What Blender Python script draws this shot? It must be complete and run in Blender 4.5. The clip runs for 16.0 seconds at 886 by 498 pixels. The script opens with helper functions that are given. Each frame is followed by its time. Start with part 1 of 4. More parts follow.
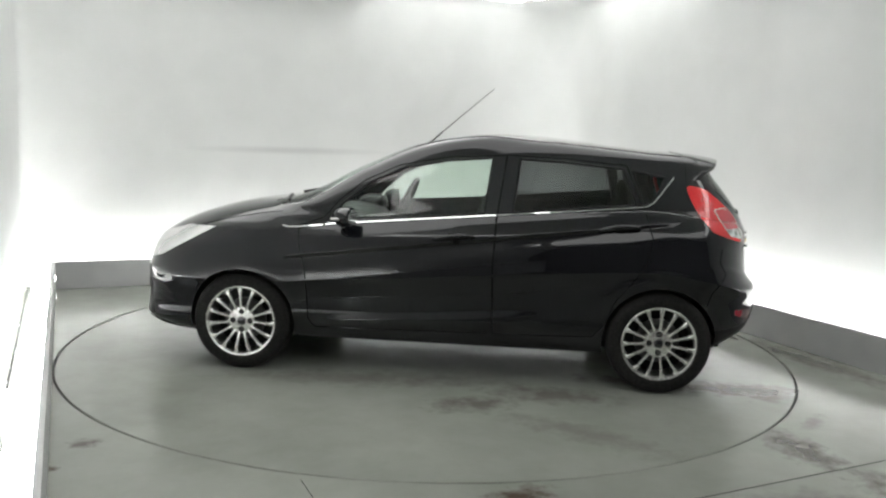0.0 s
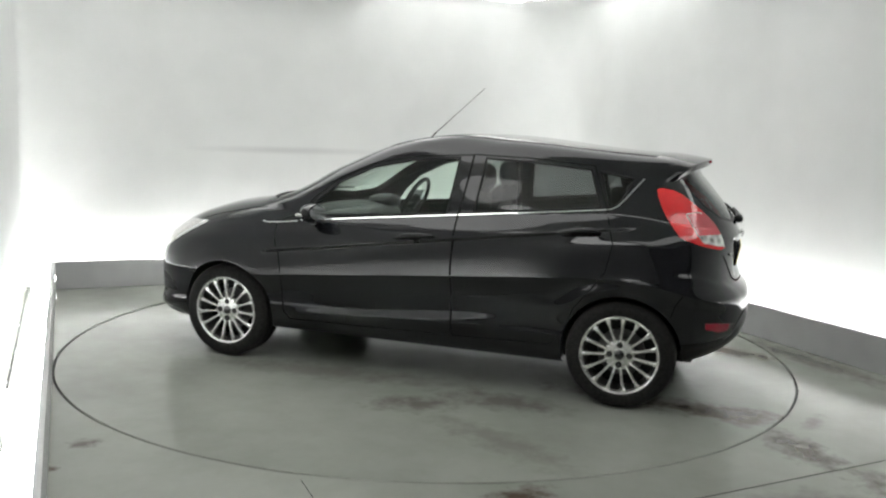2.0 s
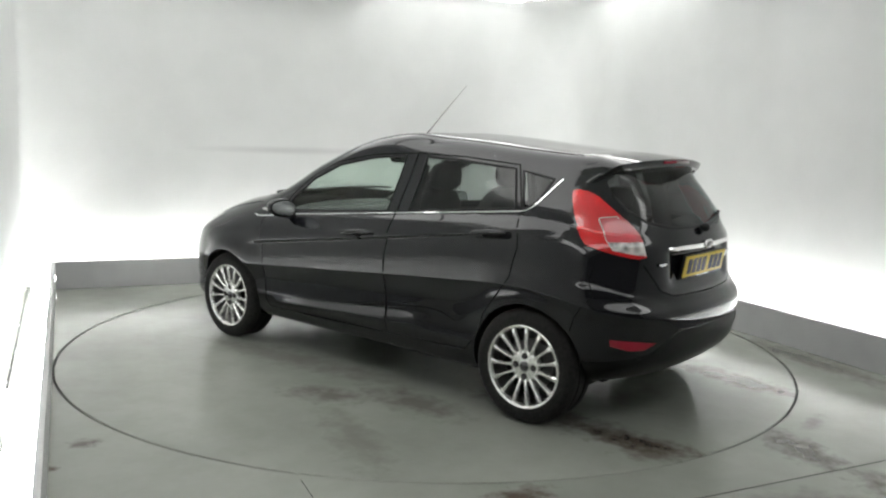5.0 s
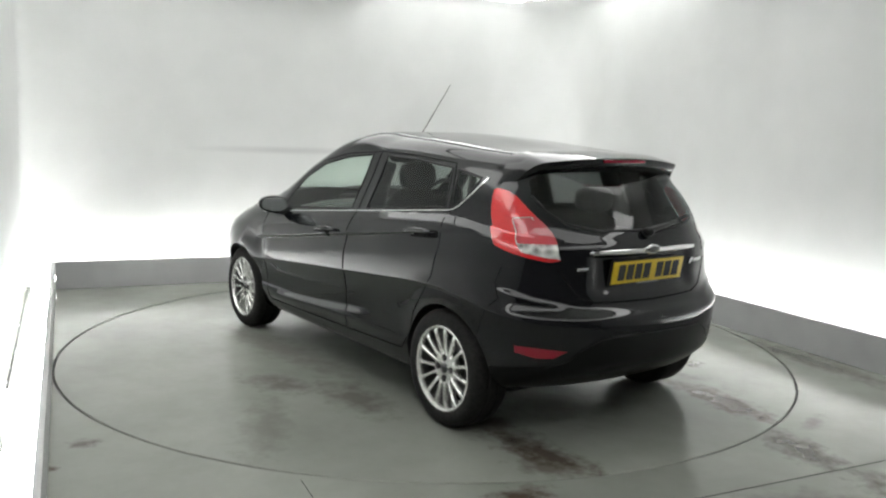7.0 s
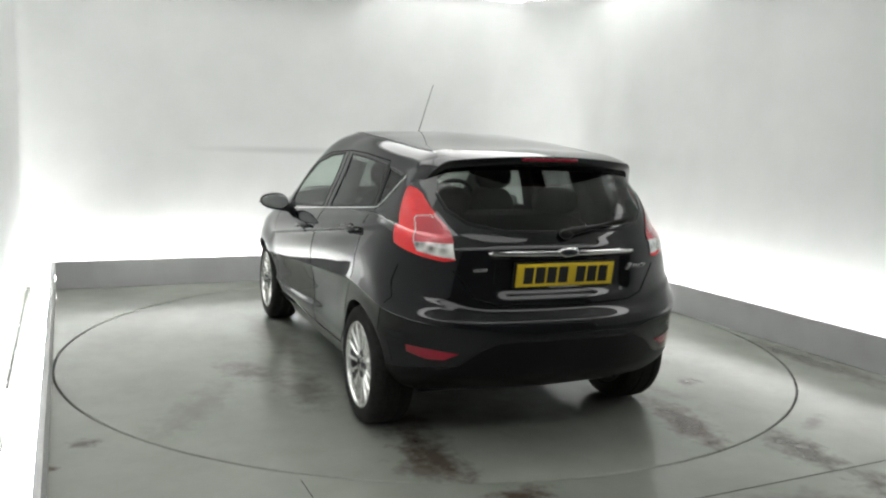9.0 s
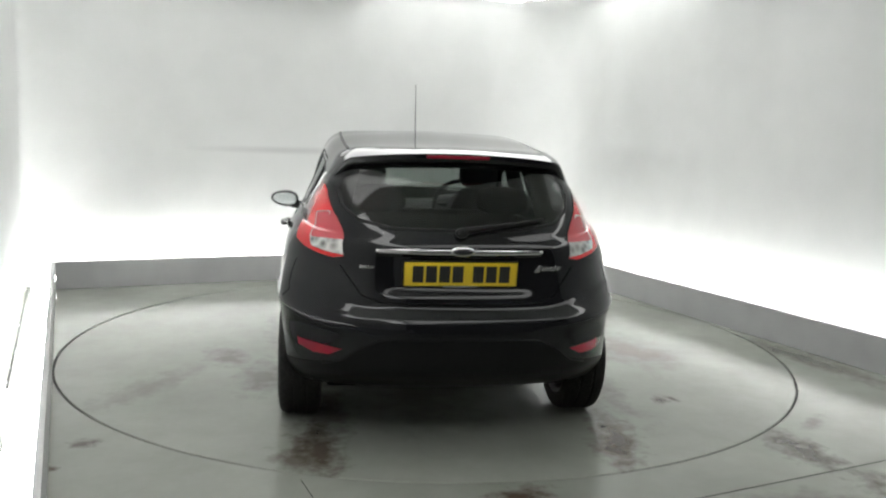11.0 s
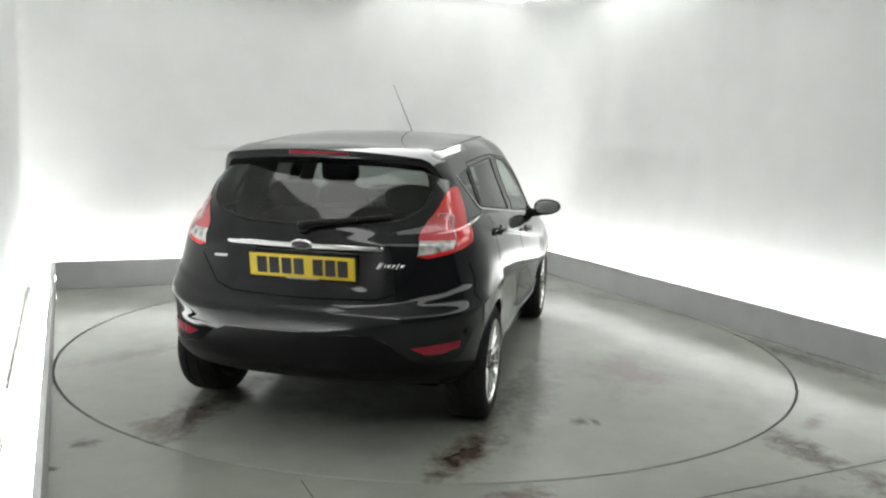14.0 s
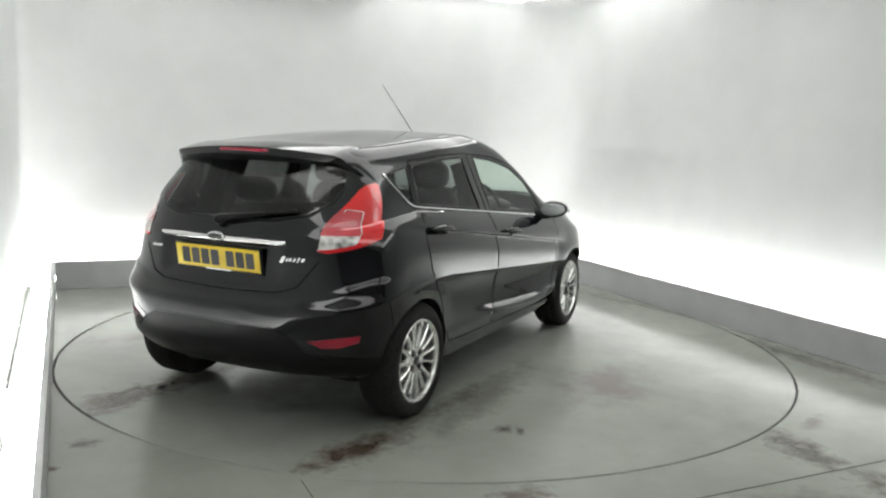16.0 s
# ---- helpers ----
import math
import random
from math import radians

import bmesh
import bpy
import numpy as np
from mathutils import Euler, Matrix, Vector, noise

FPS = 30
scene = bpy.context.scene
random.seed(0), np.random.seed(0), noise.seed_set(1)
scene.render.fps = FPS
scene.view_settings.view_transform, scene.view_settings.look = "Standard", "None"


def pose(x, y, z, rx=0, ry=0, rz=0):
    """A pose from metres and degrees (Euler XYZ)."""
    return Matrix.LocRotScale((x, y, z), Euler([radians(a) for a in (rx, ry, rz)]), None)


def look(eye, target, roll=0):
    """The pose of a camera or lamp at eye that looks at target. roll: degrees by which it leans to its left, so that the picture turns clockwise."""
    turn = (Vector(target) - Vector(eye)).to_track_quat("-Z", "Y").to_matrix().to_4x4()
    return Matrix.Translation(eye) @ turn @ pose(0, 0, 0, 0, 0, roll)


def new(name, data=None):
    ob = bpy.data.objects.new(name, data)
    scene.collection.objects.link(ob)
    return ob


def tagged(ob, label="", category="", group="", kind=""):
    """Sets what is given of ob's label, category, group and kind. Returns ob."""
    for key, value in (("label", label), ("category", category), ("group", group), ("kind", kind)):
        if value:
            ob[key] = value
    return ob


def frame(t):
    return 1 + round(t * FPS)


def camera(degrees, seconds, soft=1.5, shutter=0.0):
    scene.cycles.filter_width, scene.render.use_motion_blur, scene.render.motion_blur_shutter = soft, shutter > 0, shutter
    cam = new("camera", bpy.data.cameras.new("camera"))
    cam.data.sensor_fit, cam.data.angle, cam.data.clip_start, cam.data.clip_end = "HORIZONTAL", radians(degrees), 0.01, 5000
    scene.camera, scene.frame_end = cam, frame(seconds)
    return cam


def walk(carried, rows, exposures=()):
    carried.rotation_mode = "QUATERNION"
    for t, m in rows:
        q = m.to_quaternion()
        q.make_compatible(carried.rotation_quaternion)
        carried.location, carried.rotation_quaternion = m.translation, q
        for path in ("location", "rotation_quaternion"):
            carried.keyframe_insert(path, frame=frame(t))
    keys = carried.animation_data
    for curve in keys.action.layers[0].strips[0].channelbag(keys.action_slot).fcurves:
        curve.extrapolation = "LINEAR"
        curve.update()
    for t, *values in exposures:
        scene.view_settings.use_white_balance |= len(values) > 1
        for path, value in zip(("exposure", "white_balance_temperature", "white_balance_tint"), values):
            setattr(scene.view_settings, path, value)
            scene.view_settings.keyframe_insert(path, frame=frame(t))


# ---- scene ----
cam = camera(57.21, 16.0, soft=2.3)
EYE = (0.0, -5.672, 1.438)
AIM = look(EYE, (EYE[0] + 0.01427, EYE[1] + 0.99065, EYE[2] - 0.13568), 1.875)
walk(cam, [(0.0, AIM), (16.0, AIM)], exposures=[(0.0, 0.13), (16.0, 0.13)])

# ---------------------------------------------------------------- world
world = bpy.data.worlds.new("world")
scene.world = world
world.use_nodes = True
world.node_tree.nodes["Background"].inputs[0].default_value = (0.9, 1.0, 0.95, 1)
world.node_tree.nodes["Background"].inputs[1].default_value = 0.05

ROOM = 24.3            # turn of the booth against the world, degrees
U0, U1 = -2.43, 2.46   # inner faces of the side kerbs
V0, V1 = -5.9, 2.65    # front of the booth, inner face of the far kerb
LIT = -3.2             # where the side light strips begin
KERB, GAP = 0.245, 0.25
CEIL = 2.95
DISC = 2.42
OX, OY = -0.2003, 0.1354   # the car's middle against the turntable's axis
ROOM_M = pose(0, 0, 0, 0, 0, ROOM)
TROUGH_LIGHT, PANEL_LIGHT, FILL_LIGHT, SIDE_FILL_LIGHT = 43.0, 9.5, 2.0, 3.4


# ---------------------------------------------------------------- materials
def material(name, color=(0.5, 0.5, 0.5), rough=0.5, metal=0.0, coat=0.0):
    m = bpy.data.materials.new(name)
    m.use_nodes = True
    b = m.node_tree.nodes["Principled BSDF"]
    b.inputs["Base Color"].default_value = (*color, 1)
    b.inputs["Roughness"].default_value = rough
    b.inputs["Metallic"].default_value = metal
    b.inputs["Coat Weight"].default_value = coat
    b.inputs["Coat Roughness"].default_value = 0.03
    return m


def node(m, kind, **sets):
    n = m.node_tree.nodes.new(kind)
    for k, v in sets.items():
        n.inputs[k.replace("_", " ")].default_value = v
    return n


def link(m, a, b):
    m.node_tree.links.new(a, b)


def bsdf(m):
    return m.node_tree.nodes["Principled BSDF"]


def ramp(m, src, stops):
    r = m.node_tree.nodes.new("ShaderNodeValToRGB")
    e = r.color_ramp.elements
    while len(e) < len(stops):
        e.new(0.5)
    for k, (p, c) in zip(e, stops):
        k.position, k.color = p, (*c, 1) if len(c) == 3 else c
    link(m, src, r.inputs[0])
    return r.outputs[0]


def grain(m, scale, bump=0.05, dist=0.002, lo=None, hi=None, rough=None, coords="Object", detail=6.0):
    """Noise at the given scale: relief, and if given a range of colour and of roughness."""
    tc = m.node_tree.nodes.new("ShaderNodeTexCoord")
    n = node(m, "ShaderNodeTexNoise", Scale=scale, Detail=detail)
    link(m, tc.outputs[coords], n.inputs["Vector"])
    if bump:
        b = node(m, "ShaderNodeBump", Strength=bump, Distance=dist)
        link(m, n.outputs[0], b.inputs["Height"])
        link(m, b.outputs[0], bsdf(m).inputs["Normal"])
    if lo:
        link(m, ramp(m, n.outputs[0], [(0.3, lo), (0.7, hi)]), bsdf(m).inputs["Base Color"])
    if rough:
        link(m, ramp(m, n.outputs[0], [(0.3, (rough[0],) * 3), (0.7, (rough[1],) * 3)]), bsdf(m).inputs["Roughness"])
    return m


def glow(name, color, strength):
    m = material(name, color, 0.6)
    bsdf(m).inputs["Emission Color"].default_value = (*color, 1)
    bsdf(m).inputs["Emission Strength"].default_value = strength
    return m


def floor_paint(name, stains):
    """Grey-green epoxy paint with a wet gloss; stains: (x, y, half length, half width, turn, darkness, colour)."""
    m = material(name, (0.25, 0.27, 0.25), 0.2)
    bsdf(m).inputs["Specular IOR Level"].default_value = 0.4
    tc = m.node_tree.nodes.new("ShaderNodeTexCoord")
    big = node(m, "ShaderNodeTexNoise", Scale=0.9, Detail=5.0)
    mid = node(m, "ShaderNodeTexNoise", Scale=6.0, Detail=8.0, Roughness=0.65)
    for n in (big, mid):
        link(m, tc.outputs["Object"], n.inputs["Vector"])
    col = ramp(m, big.outputs[0], [(0.3, (0.180, 0.191, 0.168)), (0.5, (0.218, 0.230, 0.203)), (0.72, (0.256, 0.268, 0.239))])
    wear = m.node_tree.nodes.new("ShaderNodeMix")
    wear.data_type, wear.blend_type = "RGBA", "MULTIPLY"
    wear.inputs[0].default_value = 0.5
    link(m, col, wear.inputs[6])
    link(m, ramp(m, mid.outputs[0], [(0.3, (0.85, 0.84, 0.82)), (0.6, (1.0, 1.0, 1.0))]), wear.inputs[7])
    col = wear.outputs[2]
    for (x, y, a, b, turn, dark, tint) in stains:
        mp = m.node_tree.nodes.new("ShaderNodeMapping")
        mp.vector_type = "TEXTURE"
        mp.inputs["Location"].default_value = (x, y, 0)
        mp.inputs["Rotation"].default_value = (0, 0, radians(turn))
        mp.inputs["Scale"].default_value = (a, b, 1)
        link(m, tc.outputs["Object"], mp.inputs[0])
        wob = node(m, "ShaderNodeTexNoise", Scale=min(16.0, 1.7 / min(a, b) ** 0.85), Detail=6.0, Roughness=0.62)
        link(m, tc.outputs["Object"], wob.inputs["Vector"])
        ln = m.node_tree.nodes.new("ShaderNodeVectorMath")
        ln.operation = "LENGTH"
        link(m, mp.outputs[0], ln.inputs[0])
        add = m.node_tree.nodes.new("ShaderNodeMath")
        add.operation = "MULTIPLY_ADD"
        link(m, wob.outputs[0], add.inputs[0])
        add.inputs[1].default_value = 2.6
        sub = m.node_tree.nodes.new("ShaderNodeMath")
        sub.operation = "SUBTRACT"
        link(m, ln.outputs[1], sub.inputs[0])
        sub.inputs[1].default_value = 0.5
        link(m, sub.outputs[0], add.inputs[2])
        mask = ramp(m, add.outputs[0], [(0.0, (dark,) * 3), (0.52, (dark,) * 3), (0.8, (dark * 0.4,) * 3), (1.0, (0, 0, 0))])
        div = m.node_tree.nodes.new("ShaderNodeMath")
        div.operation = "MULTIPLY"
        link(m, add.outputs[0], div.inputs[0])
        div.inputs[1].default_value = 0.5
        mask.node.id_data.links.remove(mask.node.inputs[0].links[0])
        link(m, div.outputs[0], mask.node.inputs[0])
        mx = m.node_tree.nodes.new("ShaderNodeMix")
        mx.data_type = "RGBA"
        link(m, mask, mx.inputs[0])
        link(m, col, mx.inputs[6])
        mx.inputs[7].default_value = (*tint, 1)
        col = mx.outputs[2]
    link(m, col, bsdf(m).inputs["Base Color"])
    link(m, ramp(m, mid.outputs[0], [(0.3, (0.135,) * 3), (0.7, (0.21,) * 3)]), bsdf(m).inputs["Roughness"])
    wave = node(m, "ShaderNodeTexNoise", Scale=1.6, Detail=0.0)
    link(m, tc.outputs["Object"], wave.inputs["Vector"])
    b = node(m, "ShaderNodeBump", Strength=0.015, Distance=0.01)
    link(m, wave.outputs[0], b.inputs["Height"])
    link(m, b.outputs[0], bsdf(m).inputs["Normal"])
    return m


WALL = grain(material("white_wall_paint", (0.8, 0.81, 0.8), 0.55), 3.0, 0.04, 0.01, (0.78, 0.79, 0.78), (0.82, 0.83, 0.82))


def level_streak(m, place, size, tint):
    """A faint level streak, slightly darker, mixed into the wall's colour."""
    col = bsdf(m).inputs["Base Color"].links[0].from_socket
    tc = m.node_tree.nodes.new("ShaderNodeTexCoord")
    mp = m.node_tree.nodes.new("ShaderNodeMapping")
    mp.vector_type = "TEXTURE"
    mp.inputs["Location"].default_value, mp.inputs["Scale"].default_value = place, size
    link(m, tc.outputs["Object"], mp.inputs[0])
    ln = m.node_tree.nodes.new("ShaderNodeVectorMath")
    ln.operation = "LENGTH"
    link(m, mp.outputs[0], ln.inputs[0])
    mx = m.node_tree.nodes.new("ShaderNodeMix")
    mx.data_type = "RGBA"
    link(m, ramp(m, ln.outputs[1], [(0.2, (1, 1, 1)), (1.0, (0, 0, 0))]), mx.inputs[0])
    link(m, col, mx.inputs[6])
    mx.inputs[7].default_value = (*tint, 1)
    link(m, mx.outputs[2], bsdf(m).inputs["Base Color"])


level_streak(WALL, (-0.25, V1 + GAP, 1.262), (1.1, 0.3, 0.045), (0.66, 0.665, 0.66))
KERB_PAINT = grain(material("grey_kerb_paint", (0.5, 0.5, 0.5), 0.45), 4.0, 0.03, 0.004, (0.33, 0.333, 0.333), (0.37, 0.375, 0.375))
UNSEEN_FRONT = grain(material("dark_unseen_front", (0.3, 0.3, 0.3), 0.7), 6.0, 0.1, 0.02, (0.06, 0.06, 0.06), (0.085, 0.085, 0.085))
CEILING = grain(material("white_ceiling_paint", (0.8, 0.82, 0.8), 0.6), 2.0, 0.03)
TROUGH = glow("trough_diffuser", (0.995, 1.0, 0.985), TROUGH_LIGHT)
PANEL = glow("panel_diffuser", (0.995, 1.0, 0.985), PANEL_LIGHT)
FILL = glow("fill_diffuser", (0.995, 1.0, 0.985), FILL_LIGHT)
SIDE_FILL = glow("side_fill_diffuser", (0.995, 1.0, 0.985), SIDE_FILL_LIGHT)
GROOVE = material("dark_groove", (0.006, 0.006, 0.006), 0.8)
bsdf(GROOVE).inputs["Specular IOR Level"].default_value = 0.08
PAINT = material("black_car_paint", (0.003, 0.0032, 0.0042), 0.5, 0.0, 1.0)
bsdf(PAINT).inputs["Specular IOR Level"].default_value = 0.0
bsdf(PAINT).inputs["Coat Roughness"].default_value = 0.015
grain(PAINT, 900.0, 0.0, 0.0, (0.0048, 0.0052, 0.0066), (0.0072, 0.0077, 0.0094))
PLASTIC = grain(material("black_plastic", (0.006, 0.006, 0.0063), 0.36), 350.0, 0.15, 0.0006)
RUBBER = grain(material("tyre_rubber", (0.018, 0.018, 0.017), 0.75), 60.0, 0.25, 0.001, (0.009, 0.009, 0.009), (0.02, 0.019, 0.018))
ALLOY = grain(material("silver_alloy", (0.78, 0.78, 0.76), 0.22, 0.78), 40.0, 0.0, 0.0, (0.72, 0.72, 0.70), (0.82, 0.82, 0.80))
for m in (RUBBER, PLASTIC):
    bsdf(m).inputs["Specular IOR Level"].default_value = 0.16
CHROME = material("chrome", (0.85, 0.85, 0.85), 0.08, 1.0)
DARK_METAL_AND_SHADE = grain(material("dark_brake_metal_and_spoke_shade", (0.08, 0.08, 0.08), 0.5, 0.6), 40.0, 0.2, 0.002)
CLOTH = grain(material("dark_seat_cloth", (0.03, 0.03, 0.032), 0.9), 300.0, 0.4, 0.001, (0.010, 0.010, 0.011), (0.020, 0.020, 0.021))
YELLOW = grain(material("yellow_plate", (0.75, 0.55, 0.02), 0.35), 200.0, 0.05, 0.0003, (0.68, 0.48, 0.02), (0.78, 0.57, 0.03))
INK = material("black_ink", (0.01, 0.01, 0.01), 0.5)
SILVER = material("silver_badge", (0.75, 0.75, 0.75), 0.2, 1.0)
BADGE_BLUE = material("dark_blue_badge", (0.010, 0.011, 0.017), 0.15, 0.0, 1.0)
ALUM = grain(material("pale_mirror", (0.6, 0.63, 0.63), 0.18, 0.75), 5.0, 0.0)


def glass(name, color):
    """Thin tinted pane: part clear transmission, part dark film, with a sharp gloss."""
    m = bpy.data.materials.new(name)
    m.use_nodes = True
    nt = m.node_tree
    nt.nodes.clear()
    out = nt.nodes.new("ShaderNodeOutputMaterial")
    tr = nt.nodes.new("ShaderNodeBsdfTransparent")
    tr.inputs[0].default_value = (*color, 1)
    gl = nt.nodes.new("ShaderNodeBsdfGlossy")
    gl.inputs["Roughness"].default_value = 0.015
    lw = nt.nodes.new("ShaderNodeLayerWeight")
    lw.inputs["Blend"].default_value = 0.5
    pw = nt.nodes.new("ShaderNodeMath")
    pw.operation = "POWER"
    pw.inputs[1].default_value = 5.0
    link(m, lw.outputs["Facing"], pw.inputs[0])
    fr = nt.nodes.new("ShaderNodeMath")
    fr.operation = "MULTIPLY_ADD"
    fr.inputs[1].default_value, fr.inputs[2].default_value = 0.9, 0.05
    link(m, pw.outputs[0], fr.inputs[0])
    mx = nt.nodes.new("ShaderNodeMixShader")
    link(m, fr.outputs[0], mx.inputs[0])
    link(m, tr.outputs[0], mx.inputs[1])
    link(m, gl.outputs[0], mx.inputs[2])
    link(m, mx.outputs[0], out.inputs[0])
    return m


GLASS = glass("green_tinted_glass", (0.80, 0.88, 0.83))
BACK_TINT = glass("dark_rear_glass", (0.25, 0.26, 0.255))
PRIVACY = glass("dark_privacy_glass", (0.33, 0.345, 0.34))


def lens(name, color, rough=0.08):
    m = material(name, color, rough, 0.0, 1.0)
    tc = m.node_tree.nodes.new("ShaderNodeTexCoord")
    v = node(m, "ShaderNodeTexVoronoi", Scale=90.0)
    link(m, tc.outputs["Object"], v.inputs["Vector"])
    b = node(m, "ShaderNodeBump", Strength=0.25, Distance=0.002)
    link(m, v.outputs[0], b.inputs["Height"])
    link(m, b.outputs[0], bsdf(m).inputs["Normal"])
    return m


RED = lens("red_lamp_lens", (0.62, 0.018, 0.022))
PINK = lens("pale_red_lamp_lens", (0.50, 0.055, 0.07))
CLEAR = lens("clear_lamp_lens", (0.55, 0.54, 0.52))
cells = node(CLEAR, "ShaderNodeTexVoronoi", Scale=24.0)
link(CLEAR, CLEAR.node_tree.nodes.new("ShaderNodeTexCoord").outputs["Object"], cells.inputs["Vector"])
link(CLEAR, ramp(CLEAR, cells.outputs[0], [(0.05, (0.09, 0.085, 0.085)), (0.35, (0.36, 0.35, 0.34)), (0.8, (0.72, 0.71, 0.69))]), bsdf(CLEAR).inputs["Base Color"])
HEAD = lens("headlight_reflector", (0.78, 0.78, 0.77), 0.25)
bsdf(HEAD).inputs["Metallic"].default_value = 0.6
DARK_RED = lens("dark_red_reflector", (0.28, 0.005, 0.022))


# ---------------------------------------------------------------- mesh helpers
def mesh_from(name, bm, mat, smooth=True):
    me = bpy.data.meshes.new(name)
    bm.to_mesh(me)
    bm.free()
    if mat:
        me.materials.append(mat)
    if smooth:
        me.polygons.foreach_set("use_smooth", [True] * len(me.polygons))
        me.set_sharp_from_angle(angle=radians(38))
    return me


def part(name, bm, mat, parent=None, label="", m=None, smooth=True):
    ob = new(name, mesh_from(name, bm, mat, smooth))
    ob.parent = parent
    if m is not None:
        ob.matrix_basis = m
    return tagged(ob, label)


def box(x0, x1, y0, y1, z0, z1, bevel=0.0, seg=2):
    bm = bmesh.new()
    bmesh.ops.create_cube(bm, size=1, matrix=Matrix.LocRotScale(((x0 + x1) / 2, (y0 + y1) / 2, (z0 + z1) / 2), None, (x1 - x0, y1 - y0, z1 - z0)))
    if bevel:
        bmesh.ops.bevel(bm, geom=bm.edges[:], offset=bevel, segments=seg, affect="EDGES", profile=0.5)
    return bm


def lathe(profile, n=48, axis="Y", x=0, y=0, z=0, closed=False):
    """Turn a profile of (radius, along) about an axis through (x, y, z)."""
    bm = bmesh.new()
    rings = []
    for i in range(n):
        a = 2 * math.pi * i / n
        c, s = math.cos(a), math.sin(a)
        ring = []
        for r, h in profile:
            co = (x + r * c, y + h, z + r * s) if axis == "Y" else (x + r * c, y + r * s, z + h) if axis == "Z" else (x + h, y + r * c, z + r * s)
            ring.append(bm.verts.new(co))
        rings.append(ring)
    k = len(profile)
    for i in range(n):
        a, b = rings[i], rings[(i + 1) % n]
        for j in range(k if closed else k - 1):
            bm.faces.new((a[j], a[(j + 1) % k], b[(j + 1) % k], b[j]))
    bmesh.ops.remove_doubles(bm, verts=bm.verts, dist=1e-6)
    bmesh.ops.recalc_face_normals(bm, faces=bm.faces)
    return bm


def tube(points, radius, n=8, flat=1.0):
    """A round bar along points, with end caps; radius may be a list."""
    bm = bmesh.new()
    pts = [Vector(p) for p in points]
    rings = []
    for i, p in enumerate(pts):
        d = (pts[min(i + 1, len(pts) - 1)] - pts[max(i - 1, 0)]).normalized()
        a = d.cross(Vector((0, 0, 1)))
        if a.length < 1e-4:
            a = d.cross(Vector((0, 1, 0)))
        a.normalize()
        b = a.cross(d).normalized()
        r = radius[i] if isinstance(radius, (list, tuple)) else radius
        rings.append([bm.verts.new(p + a * (r * flat * math.cos(2 * math.pi * j / n)) + b * (r * math.sin(2 * math.pi * j / n))) for j in range(n)])
    for r0, r1 in zip(rings, rings[1:]):
        for j in range(n):
            bm.faces.new((r0[j], r0[(j + 1) % n], r1[(j + 1) % n], r1[j]))
    bm.faces.new(rings[0][::-1])
    bm.faces.new(rings[-1])
    bmesh.ops.recalc_face_normals(bm, faces=bm.faces)
    return bm


def join(*bms):
    out = bmesh.new()
    for b in bms:
        me = bpy.data.meshes.new("join")
        b.to_mesh(me)
        b.free()
        out.from_mesh(me)
        bpy.data.meshes.remove(me)
    return out


def blob(cx, cy, cz, sx, sy, sz, power=2.6, seg=20, rings=14):
    """A rounded box shape (superellipsoid)."""
    bm = bmesh.new()
    bmesh.ops.create_uvsphere(bm, u_segments=seg, v_segments=rings, radius=1)
    for v in bm.verts:
        l = sum(abs(c) ** power for c in v.co) ** (1 / power)
        v.co = Vector((cx + v.co.x / l * sx, cy + v.co.y / l * sy, cz + v.co.z / l * sz))
    return bm


# ---------------------------------------------------------------- the booth
def structure(name, bm, mat, label, category, smooth=False):
    return tagged(part(name, bm, mat, None, "", ROOM_M, smooth), label, category, "", "structure")


def rounded_wall():
    """The white wall: left side, far side and right side in one sweep with rounded corners, curving over at the top."""
    bm = bmesh.new()
    a, b, c = U0 - GAP, U1 + GAP, V1 + GAP
    rl, rr = 0.12, 0.75
    plan = [(a, V0)] + [(a, V0 + (c - rl - V0) * i / 16) for i in range(1, 17)]
    plan += [(a + rl - rl * math.cos(t), c - rl + rl * math.sin(t)) for t in [math.pi / 2 * i / 8 for i in range(1, 9)]]
    plan += [(a + rl + (b - rr - a - rl) * i / 12, c) for i in range(1, 13)]
    plan += [(b - rr + rr * math.sin(t), c - rr + rr * math.cos(t)) for t in [math.pi / 2 * i / 14 for i in range(1, 15)]]
    plan += [(b, c - rr + (V0 - c + rr) * i / 16) for i in range(1, 17)]
    cove = 0.14
    heights = [(0.0, 0.0), (0.3, 0.0), (0.8, 0.0), (1.4, 0.0), (2.0, 0.0), (CEIL - cove, 0.0)]
    heights += [(CEIL - cove + cove * math.sin(t), cove * (1 - math.cos(t))) for t in [math.pi / 2 * i / 6 for i in range(1, 7)]]
    rows = []
    n = len(plan)
    for z, inset in heights:
        row = []
        for i, (x, y) in enumerate(plan):
            p, q = plan[max(i - 1, 0)], plan[min(i + 1, n - 1)]
            d = Vector((q[0] - p[0], q[1] - p[1])).normalized()
            row.append(bm.verts.new((x + d.y * inset, y - d.x * inset, z)))
        rows.append(row)
    for r0, r1 in zip(rows, rows[1:]):
        for i in range(n - 1):
            bm.faces.new((r0[i], r0[i + 1], r1[i + 1], r1[i]))
    bmesh.ops.solidify(bm, geom=bm.faces[:], thickness=-0.08)
    bmesh.ops.recalc_face_normals(bm, faces=bm.faces)
    return bm


